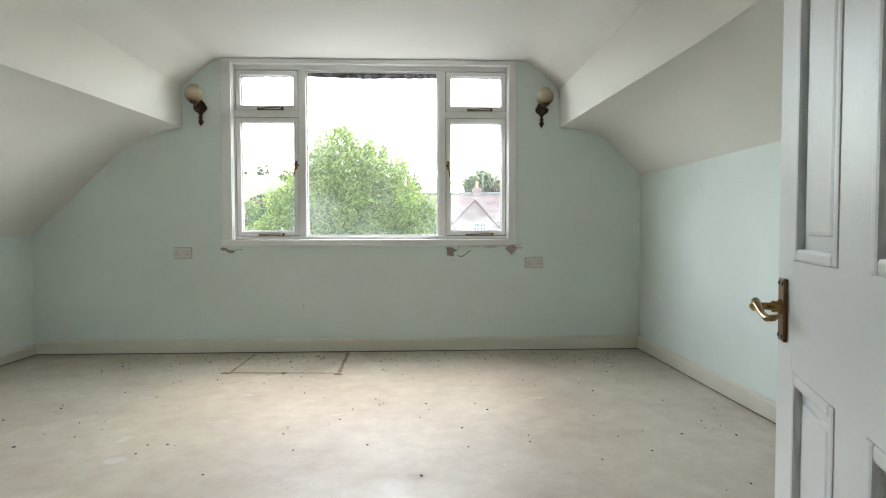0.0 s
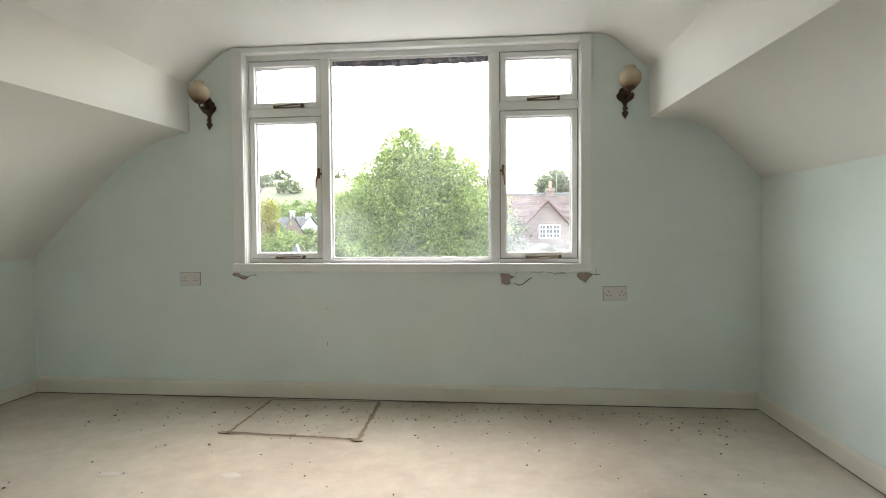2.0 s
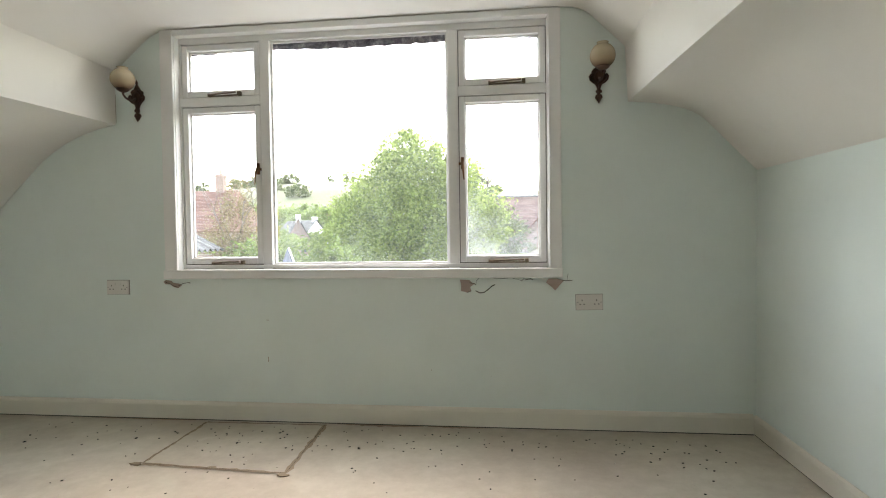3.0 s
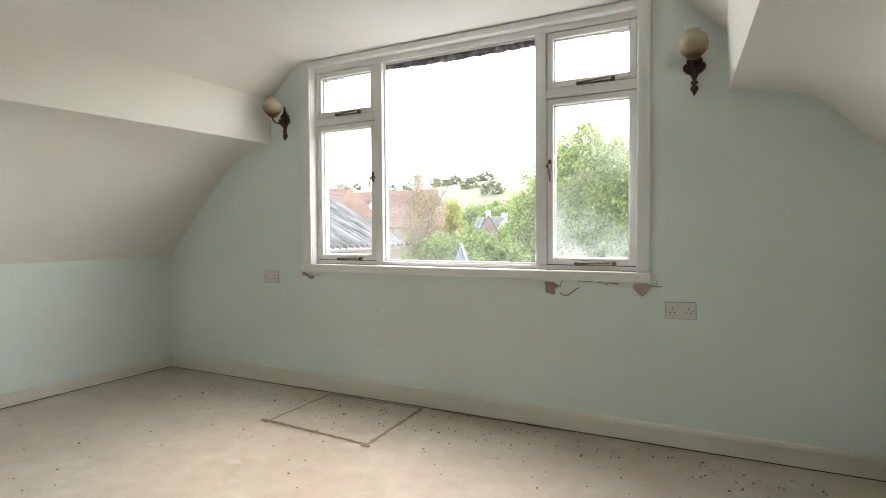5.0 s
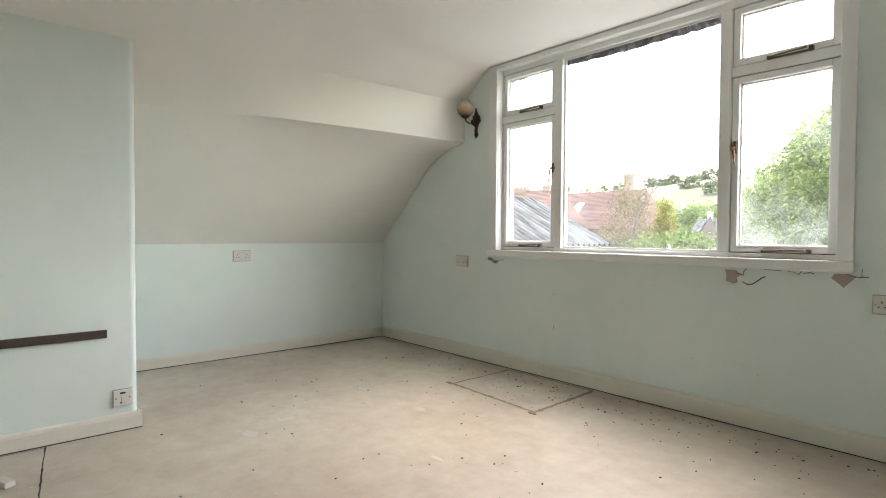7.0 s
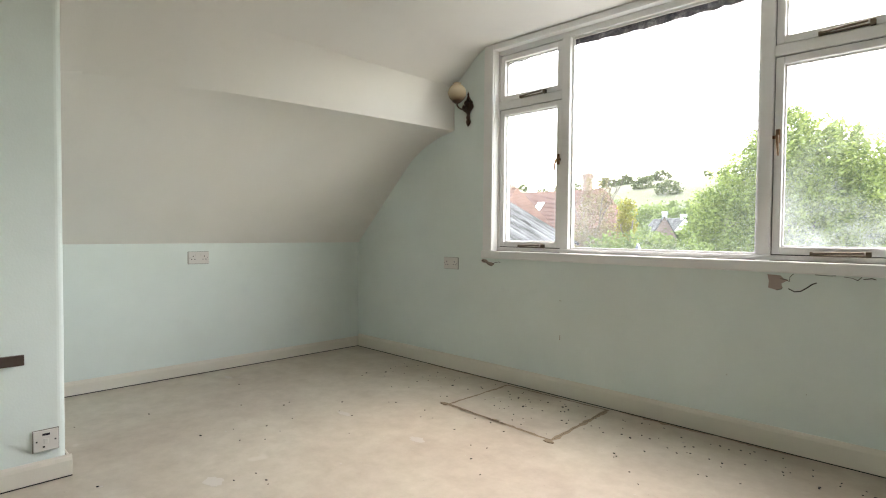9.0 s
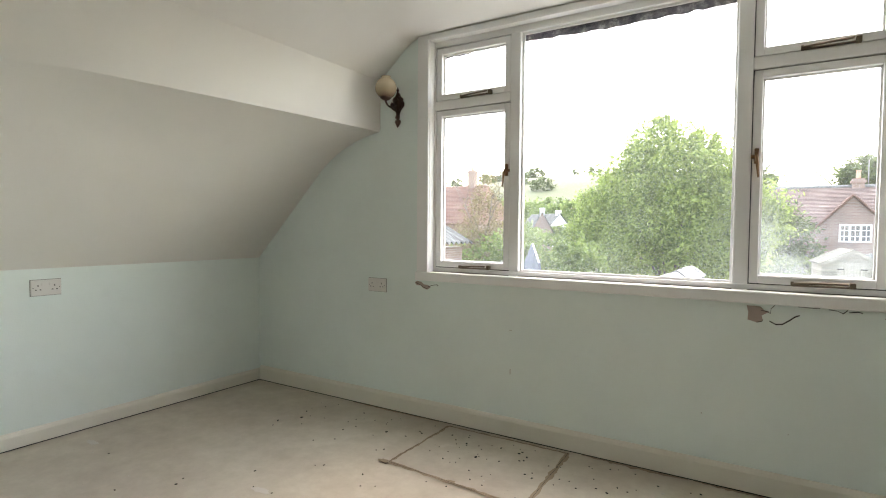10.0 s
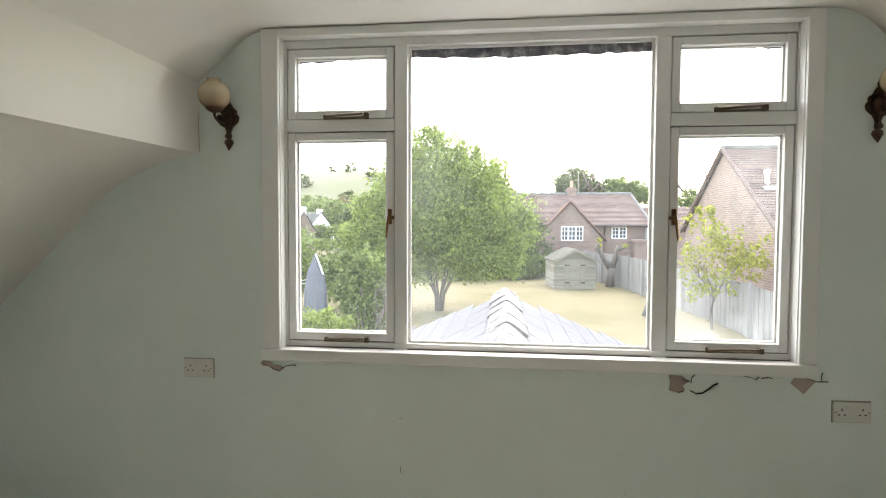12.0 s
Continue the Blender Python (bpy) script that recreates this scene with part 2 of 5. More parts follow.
# Dark to pale bluish greys, mottled by fine noise.
M_LEAD = patchy("mottled_lead", [(0.38, (0.153, 0.145, 0.187)), (0.55, (0.34, 0.332, 0.391)), (0.66, (0.714, 0.714, 0.765))], 18.0, 0.8, 60, 0.4)
M_PARASOL = patchy("blue_grey_parasol_canvas", [(0.3, (0.10, 0.11, 0.125)), (0.7, (0.16, 0.17, 0.19))], 3.0, 0.85, 20, 0.2, (1, 1, 0.2))
M_WINWHITE = material("white_window_paint", (0.78, 0.78, 0.77), 0.4)
M_FARGLASS = material("dark_window_pane", (0.06, 0.07, 0.09), 0.1)
M_POT = patchy("terracotta_pot", [(0.3, (0.36, 0.21, 0.14)), (0.7, (0.46, 0.30, 0.21))], 4.0)
M_WOODS = patchy("far_woodland", [(0.3, (0.044, 0.068, 0.032)), (0.7, (0.096, 0.128, 0.056))], 0.3, 0.95, 1.0, 0.6, None, 0.2)


def globe_material():
    m = material("cream_frosted_globe", (0.78, 0.68, 0.52), 0.25)
    b = m.node_tree.nodes["Principled BSDF"]
    b.inputs["Transmission Weight"].default_value = 0.08
    b.inputs["IOR"].default_value = 1.3
    sp = m.node_tree.nodes.new("ShaderNodeSeparateXYZ")
    m.node_tree.links.new(texture_coords(m, "Generated"), sp.inputs[0])
    put(m, "Base Color", ramp(m, sp.outputs["Z"], [(0.02, (0.17, 0.10, 0.065)), (0.26, (0.38, 0.30, 0.20)), (0.6, (0.56, 0.475, 0.34))]))
    put(m, "Roughness", ramp(m, noise_out(m, 60, 3), [(0.3, (0.14, 0.14, 0.14)), (0.7, (0.19, 0.19, 0.19))]))
    return m


M_GLOBE = globe_material()


# ---- mesh helpers ----
def mesh_object(name, bm, mat, parent=None, label="", smooth=False):
    me = bpy.data.meshes.new(name)
    bmesh.ops.recalc_face_normals(bm, faces=bm.faces)
    bm.to_mesh(me)
    bm.free()
    me.materials.append(mat)
    if smooth:
        me.shade_smooth()
    ob = new(name, me)
    if parent:
        ob.parent = parent
    if label:
        ob["label"] = label
    return ob


def part(name, bm, mat, parent, label="", smooth=False):
    return mesh_object(name, bm, mat, parent, label, smooth)


def thing(name, label, category, group="", kind="", at=(0, 0, 0)):
    ob = new(name)
    ob.location = at
    return tagged(ob, label, category, group, kind)


def box(bm, x0, y0, z0, x1, y1, z1, bevel=0.0, m=None):
    mat = Matrix.LocRotScale(((x0 + x1) / 2, (y0 + y1) / 2, (z0 + z1) / 2), None, (abs(x1 - x0), abs(y1 - y0), abs(z1 - z0)))
    r = bmesh.ops.create_cube(bm, size=1.0, matrix=mat)
    vs = r["verts"]
    if bevel:
        es = list({e for v in vs for e in v.link_edges})
        rb = bmesh.ops.bevel(bm, geom=es, offset=bevel, segments=2, affect="EDGES", profile=0.6)
        vs = list({v for f in rb["faces"] for v in f.verts})
    if m is not None:
        bmesh.ops.transform(bm, matrix=m, verts=vs)
    return bm


def boxes(*specs, bevel=0.0):
    bm = bmesh.new()
    for s in specs:
        box(bm, *s, bevel=bevel)
    return bm


def lathe(bm, profile, segs=20, m=Matrix.Identity(4)):
    """Turn (radius, height) pairs round z."""
    rings = []
    for r, z in profile:
        rings.append([bm.verts.new(m @ Vector((r * math.cos(2 * math.pi * i / segs), r * math.sin(2 * math.pi * i / segs), z))) for i in range(segs)])
    for a, b in zip(rings, rings[1:]):
        for i in range(segs):
            bm.faces.new((a[i], a[(i + 1) % segs], b[(i + 1) % segs], b[i]))
    for ring, flip in ((rings[0], True), (rings[-1], False)):
        bm.faces.new(ring[::-1] if flip else ring)
    return bm


def tube(bm, pts, radii, segs=8):
    """A bent, tapering rod along points."""
    pts = [Vector(p) for p in pts]
    rings = []
    for i, p in enumerate(pts):
        d = (pts[min(i + 1, len(pts) - 1)] - pts[max(i - 1, 0)]).normalized()
        a = d.cross(Vector((0.3, 0.9, 0.2))).normalized()
        b = d.cross(a)
        r = radii[i] if isinstance(radii, (list, tuple)) else radii
        rings.append([bm.verts.new(p + (a * math.cos(2 * math.pi * k / segs) + b * math.sin(2 * math.pi * k / segs)) * r) for k in range(segs)])
    for a, b in zip(rings, rings[1:]):
        for k in range(segs):
            bm.faces.new((a[k], a[(k + 1) % segs], b[(k + 1) % segs], b[k]))
    bm.faces.new(rings[0][::-1])
    bm.faces.new(rings[-1])
    return bm


def extrude_outline(bm, pts, depth, m=Matrix.Identity(4)):
    """A flat outline in x, z given a thickness along y."""
    f = [bm.verts.new(m @ Vector((x, 0, z))) for x, z in pts]
    b = [bm.verts.new(m @ Vector((x, depth, z))) for x, z in pts]
    bm.faces.new(f)
    bm.faces.new(b[::-1])
    n = len(pts)
    for i in range(n):
        bm.faces.new((f[i], b[i], b[(i + 1) % n], f[(i + 1) % n]))
    return bm


# ---- the room ----
XW, XE, YN, YS, ZC = -3.09, 1.875, 4.60, 0.47, 2.395
KNEE_W, KNEE_E = 0.962, 1.455
DOOR_X0, DOOR_X1, DOOR_H = -0.31, 0.49, 2.02
WIN = (-1.50, 0.765, 0.925, 2.365)


def wall(name, specs, label, mat=M_WALL):
    bm = bmesh.new()
    for s in specs:
        box(bm, *s)
    return tagged(mesh_object(name, bm, mat), label, "wall", kind="structure")


def build_shell():
    x0, x1, z0, z1 = WIN
    wall("wall_north", [(XW - 0.15, YN, -0.02, x0, YN + 0.2, 2.6), (x1, YN, -0.02, XE + 0.15, YN + 0.2, 2.6),
                        (x0, YN, -0.02, x1, YN + 0.2, z0), (x0, YN, z1, x1, YN + 0.2, 2.6)],
         "pale mint painted plaster wall with a wide window")
    wall("wall_west", [(XW - 0.15, 0.5, -0.02, XW, YN, KNEE_W + 0.02)], "low pale mint knee wall under the sloping ceiling")
    wall("wall_east", [(XE, 0.5, -0.02, XE + 0.15, YN, KNEE_E + 0.02)], "pale mint painted side wall under the slope")
    wall("wall_south", [(XW, YS - 0.1, -0.02, DOOR_X0, YS, 2.6), (DOOR_X1, YS - 0.1, -0.02, XE, YS, 2.6),
                        (DOOR_X0, YS - 0.1, DOOR_H, DOOR_X1, YS, 2.6)], "pale mint painted wall with a doorway")
    # landing outside the door
    wall("wall_landing", [(-1.2, -0.9, -0.02, -1.1, YS - 0.1, 2.6), (1.1, -0.9, -0.02, 1.2, YS - 0.1, 2.6), (-1.2, -1.0, -0.02, 1.2, -0.9, 2.6)],
         "plain white landing walls outside the door", M_CEIL)
    bm = bmesh.new()
    box(bm, XW - 0.02, YS - 0.1, -0.12, XE + 0.02, YN + 0.02, 0.0)
    box(bm, -1.1, -0.9, -0.12, 1.1, YS - 0.1, 0.0)
    tagged(mesh_object("floor", bm, M_FLOOR), "worn cream hardboard floor with stains and grime", "floor", kind="structure")


def smooth01(t):
    t = min(max(t, 0.0), 1.0)
    return t * t * (3 - 2 * t)


def lerp(a, b, t):
    return tuple(x + (y - x) * t for x, y in zip(a, b))


def ceiling_profile(y):
    """The ceiling's outline across the room, from the west knee wall to the east one."""
    k = smooth01((y - 2.15) / 0.9)
    ex = -2.24 + 0.35 * (min(max((y - 2.2) / 2.38, 0), 1) ** 0.55)
    a = (XW, KNEE_W)
    b = lerp((-2.25, 1.655), (-2.24, 1.775), k)
    c = (ex, 1.835) if y > 2.3 else lerp((-2.12, 1.775), (ex, 1.835), smooth01((y - 1.9) / 0.4))
    d = lerp((-1.733, 2.115), (-1.885, 2.165), k)
    e = lerp((-1.43, 2.385), (-1.615, 2.395), k)
    f = (e[0] + 0.10, ZC)
    k2 = smooth01((y - 1.7) / 1.2)
    cx = 1.42 - 0.225 * (min(max((y - 1.7) / 2.88, 0), 1) ** 0.6)
    a2 = (XE, KNEE_E)
    b2 = lerp((1.56, 1.78), (1.52, 1.83), k2)
    c2 = lerp((1.40, 1.94), (cx, 1.852), k2)
    d2 = (1.18, 2.16)
    e2 = (0.945, ZC - 0.004)
    f2 = (e2[0] - 0.08, ZC)

    def cove(p, q, r, n=6):
        p = lerp(p, q, 0.75)
        return [lerp(lerp(p, q, i / n), lerp(q, r, i / n), i / n) for i in range(n + 1)]

    def bend(p, q, r, n=7):
        p, r2 = lerp(p, q, 0.75), lerp(q, r, 0.9)
        return [lerp(lerp(p, q, i / n), lerp(q, r2, i / n), i / n) for i in range(n + 1)]

    return [a] + bend(a, b, c) + [c, d] + cove(d, e, f) + cove(d2, e2, f2)[::-1] + [d2, c2] + bend(a2, b2, c2)[::-1] + [a2]


def build_ceiling():
    ys = [YS - 0.08, 1.4, 1.7, 1.9, 2.1, 2.25, 2.4, 2.6, 2.8, 3.0, 3.3, 3.6, 3.9, 4.2, YN + 0.01]
    bm = bmesh.new()
    rows = [[bm.verts.new((x, y, z)) for x, z in ceiling_profile(y)] for y in ys]
    tops = [[bm.verts.new((x, y, 2.62)) for x, z in ceiling_profile(y)] for y in ys]
    for g in (rows, tops):
        for r0, r1 in zip(g, g[1:]):
            for i in range(len(r0) - 1):
                bm.faces.new((r0[i], r0[i + 1], r1[i + 1], r1[i]))
    for i in range(len(rows[0]) - 1):
        for k in (0, -1):
            bm.faces.new((rows[k][i], rows[k][i + 1], tops[k][i + 1], tops[k][i]))
    for i in (0, -1):
        for j in range(len(ys) - 1):
            bm.faces.new((rows[j][i], rows[j + 1][i], tops[j + 1][i], tops[j][i]))
    ob = mesh_object("ceiling", bm, M_CEIL)
    for p in ob.data.polygons:
        p.use_smooth = True
    ob.data.set_sharp_from_angle(angle=radians(22))
    tagged(ob, "off-white plaster ceiling with sloping attic sides", "ceiling", kind="structure")
    bm = bmesh.new()
    box(bm, -1.2, -1.0, 2.4, 1.2, YS - 0.1, 2.6)
    tagged(mesh_object("ceiling_landing", bm, M_CEIL), "plain white landing ceiling", "ceiling", kind="structure")


CH_X, CH_Y = -1.785, 2.090


def build_chimney():
    bm = bmesh.new()
    box(bm, XW + 0.002, YS + 0.002, 0.0, CH_X, CH_Y, 2.30)
    es = [e for e in bm.edges if all(abs(v.co.x - CH_X) < 1e-4 and abs(v.co.y - CH_Y) < 1e-4 for v in e.verts)]
    bmesh.ops.bevel(bm, geom=es, offset=0.03, segments=5, affect="EDGES", profile=0.5)
    tagged(mesh_object("wall_chimney_breast", bm, M_WALL), "pale mint painted chimney breast with rounded corner", "wall", kind="structure")


def skirting(name, x0, y0, x1, y1, h, nx, ny, mat=M_TRIM):
    """A moulded board along a wall from one end to the other; nx, ny: the way into the room."""
    bm = bmesh.new()
    t = 0.018
    prof = [(0.0, 0.007), (t, 0.007), (t, h - 0.022), (t * 0.75, h - 0.008), (t * 0.35, h), (0.0, h)]
    ends = []
    for px, py in ((x0, y0), (x1, y1)):
        ends.append([bm.verts.new((px + nx * d, py + ny * d, z)) for d, z in prof])
    n = len(prof)
    for i in range(n):
        bm.faces.new((ends[0][i], ends[0][(i + 1) % n], ends[1][(i + 1) % n], ends[1][i]))
    bm.faces.new(ends[0])
    bm.faces.new(ends[1][::-1])
    tagged(mesh_object(name, bm, mat), "cream painted wooden skirting board", "skirting", kind="structure")
    bm = bmesh.new()
    e = 0.014
    box(bm, min(x0, x1) + (0 if ny else min(0, nx * e)), min(y0, y1) + (0 if nx else min(0, ny * e)), 0.0005,
        max(x0, x1) + (0 if ny else max(0, nx * e)), max(y0, y1) + (0 if nx else max(0, ny * e)), 0.0068)
    tagged(mesh_object("trim_gap", bm, M_GAP), "dark gap between skirting and floor", "gap", kind="structure")


def build_skirtings():
    skirting("baseboard_north", XW + 0.02, YN, XE - 0.02, YN, 0.115, 0, -1)
    skirting("baseboard_west", XW, CH_Y + 0.02, XW, YN, 0.092, 1, 0)
    skirting("baseboard_east", XE, YS, XE, YN, 0.108, -1, 0)
    skirting("baseboard_chimney", CH_X, YS, CH_X, CH_Y + 0.018, 0.092, 1, 0)
    skirting("baseboard_chimney_side", XW + 0.02, CH_Y, CH_X, CH_Y, 0.092, 0, 1)
    skirting("baseboard_south", DOOR_X1 + 0.07, YS, XE - 0.02, YS, 0.108, 0, 1)
    skirting("baseboard_south", CH_X + 0.02, YS, DOOR_X0 - 0.07, YS, 0.108, 0, 1)


# ---- the window ----
def casement(win, x0, x1, z0, z1, st, glass, latch_side, stay):
    """An opening light: a rebated frame with its pane, a peg stay at the foot and a latch on one stile."""
    y0, y1 = 4.628, 4.672
    bm = boxes((x0, y0, z0, x0 + st, y1, z1), (x1 - st, y0, z0, x1, y1, z1),
               (x0 + st, y0, z0, x1 - st, y1, z0 + st + 0.002), (x0 + st, y0, z1 - st, x1 - st, y1, z1), bevel=0.004)
    c = part("casement", bm, M_WHITE, win, "white painted opening casement")
    b = 0.008
    bm = boxes((x0 + st, 4.654, z0 + st, x0 + st + b, 4.668, z1 - st), (x1 - st - b, 4.654, z0 + st, x1 - st, 4.668, z1 - st),
               (x0 + st, 4.654, z0 + st, x1 - st, 4.668, z0 + st + b), (x0 + st, 4.654, z1 - st - b, x1 - st, 4.668, z1 - st))
    part("glazing_bead", bm, M_WHITE, c)
    g = part("pane", boxes((x0 + st, 4.656, z0 + st, x1 - st, 4.660, z1 - st)), glass, c, "dusty clear glass")
    g.visible_shadow = False
    # dark shut line round the casement
    s = 0.005
    bm = boxes((x0 - s, 4.640, z0 - s, x0, 4.66, z1 + s), (x1, 4.640, z0 - s, x1 + s, 4.66, z1 + s),
               (x0, 4.640, z0 - s, x1, 4.66, z0), (x0, 4.640, z1, x1, 4.66, z1 + s))
    part("shut_line", bm, M_GAP, c, "dark grimy shut line")
    # stay
    xm = (x0 + x1) / 2 + 0.03
    L = stay
    zz = z0 + 0.012
    bm = bmesh.new()
    tube(bm, [(xm - L / 2, 4.612, zz - 0.004), (xm, 4.606, zz + 0.002), (xm + L / 2 - 0.02, 4.60, zz + 0.004)], 0.0055, 8)
    tube(bm, [(xm - L / 2, 4.616, zz - 0.012), (xm + L / 2, 4.614, zz - 0.010)], 0.005, 6)
    box(bm, xm - L / 2 - 0.006, 4.608, zz - 0.015, xm - L / 2 + 0.006, 4.63, zz + 0.004, bevel=0.002)
    box(bm, xm + L / 2 - 0.014, 4.604, zz - 0.015, xm + L / 2 + 0.006, 4.63, zz + 0.010, bevel=0.002)
    part("stay", bm, M_STAY, c, "grimy brass peg stay")
    if latch_side:
        xl = x1 - st / 2 if latch_side > 0 else x0 + st / 2
        zl = z0 + 0.60 * (z1 - z0)
        bm = bmesh.new()
        box(bm, xl - 0.009, 4.618, zl - 0.035, xl + 0.009, 4.63, zl + 0.035, bevel=0.003)
        tube(bm, [(xl, 4.622, zl), (xl, 4.600, zl), (xl - 0.004 * latch_side, 4.592, zl - 0.03), (xl - 0.010 * latch_side, 4.590, zl - 0.10)], [0.007, 0.007, 0.007, 0.004], 8)
        box(bm, xl - 0.004, 4.610, zl - 0.012, xl + 0.022 * latch_side, 4.622, zl + 0.004, bevel=0.002)
        part("latch", bm, M_BRASS_DARK, c, "tarnished cockspur latch")


def build_window():
    win = thing("window_1", "wide white painted timber window with dirty panes", "window", kind="structure", at=(0, 0.02, 0))
    x0, x1, z0, z1 = WIN
    # outer frame
    y0, y1 = 4.622, 4.70
    bm = boxes((x0, y0, z0, -1.479, y1, z1), (0.751, y0, z0, x1, y1, z1),
               (-1.479, y0, 2.318, 0.751, y1, z1), (-1.479, y0, z0, 0.751, y1, 0.955), bevel=0.003)
    part("window_frame", bm, M_WHITE, win)
    for a, b in ((-0.967, -0.906), (0.179, 0.243)):
        part("mullion", boxes((a, 4.618, 0.955, b, 4.70, 2.318), bevel=0.006), M_WHITE, win)
    for a, b in ((-1.479, -0.967), (0.243, 0.751)):
        part("transom", boxes((a, 4.620, 1.935, b, 4.70, 1.99), bevel=0.004), M_WHITE, win)
    casement(win, -1.475, -0.971, 0.960, 1.931, 0.036, M_GLASS, 1, 0.20)
    casement(win, -1.475, -0.971, 1.994, 2.314, 0.036, M_GLASS, 0, 0.20)
    casement(win, 0.247, 0.747, 0.960, 1.931, 0.036, M_GLASS_MISTED, -1, 0.22)
    casement(win, 0.247, 0.747, 1.994, 2.314, 0.036, M_GLASS, 0, 0.20)
    g = part("pane", boxes((-0.906, 4.662, 0.955, 0.179, 4.666, 2.318)), M_GLASS_MISTED_FAINT, win, "large dusty fixed pane")
    g.visible_shadow = False
    bd = 0.012
    bm = boxes((-0.906, 4.646, 0.955, -0.906 + bd, 4.661, 2.318), (0.179 - bd, 4.646, 0.955, 0.179, 4.661, 2.318),
               (-0.894, 4.646, 0.955, 0.167, 4.661, 0.955 + bd), (-0.894, 4.646, 2.318 - bd, 0.167, 4.661, 2.318), bevel=0.002)
    part("glazing_bead", bm, M_WHITE, win)
    # lining and architrave
    bm = boxes((x0 - 0.002, 4.575, 0.929, x0 + 0.010, 4.622, z1), (x1 - 0.010, 4.575, 0.929, x1 + 0.002, 4.622, z1), (x0, 4.575, z1 - 0.010, x1, 4.622, z1 + 0.002))
    part("lining", bm, M_WHITE, win)
    bm = boxes((-1.576, 4.560, 0.929, x0 + 0.006, 4.579, 2.391), (x1 - 0.006, 4.560, 0.929, 0.827, 4.579, 2.391), bevel=0.005)
    part("architrave", bm, M_WHITE, win)
    part("head_trim", boxes((x0 + 0.006, 4.561, z1 - 0.012, x1 - 0.006, 4.579, 2.391), bevel=0.004), M_WHITE, win)
    part("window_sill", boxes((-1.580, 4.548, 0.874, 0.831, 4.63, 0.929), bevel=0.006), M_WHITE, win, "white painted timber sill, worn edge")
    for a, c in ((-1.488, -0.967), (-0.906, 0.179), (0.243, 0.753)):
        part("grime_line", boxes((a, 4.612, 0.9285, c, 4.6235, 0.9320)), M_GRIME_DARK, win, "dark mouldy line along the sill")
    # lead flashing that hangs over the outside of the head
    bm = bmesh.new()
    rnd = random.Random(4)
    n = 70
    top, bot = [], []
    for i in range(n + 1):
        x = -1.47 + 2.22 * i / n
        top.append(bm.verts.new((x, 4.676, 2.37)))
        bot.append(bm.verts.new((x, 4.680 + rnd.uniform(-0.003, 0.003), 2.270 + rnd.uniform(-0.005, 0.006) + 0.006 * math.sin(x * 5))))
    for i in range(n):
        bm.faces.new((top[i], top[i + 1], bot[i + 1], bot[i]))
    part("lead_flashing", bm, M_LEAD, win, "ragged lead flashing mottled dark and pale")


M_GLASS_MISTED_FAINT = glass_material("dusty_window_glass", 0.02, False)


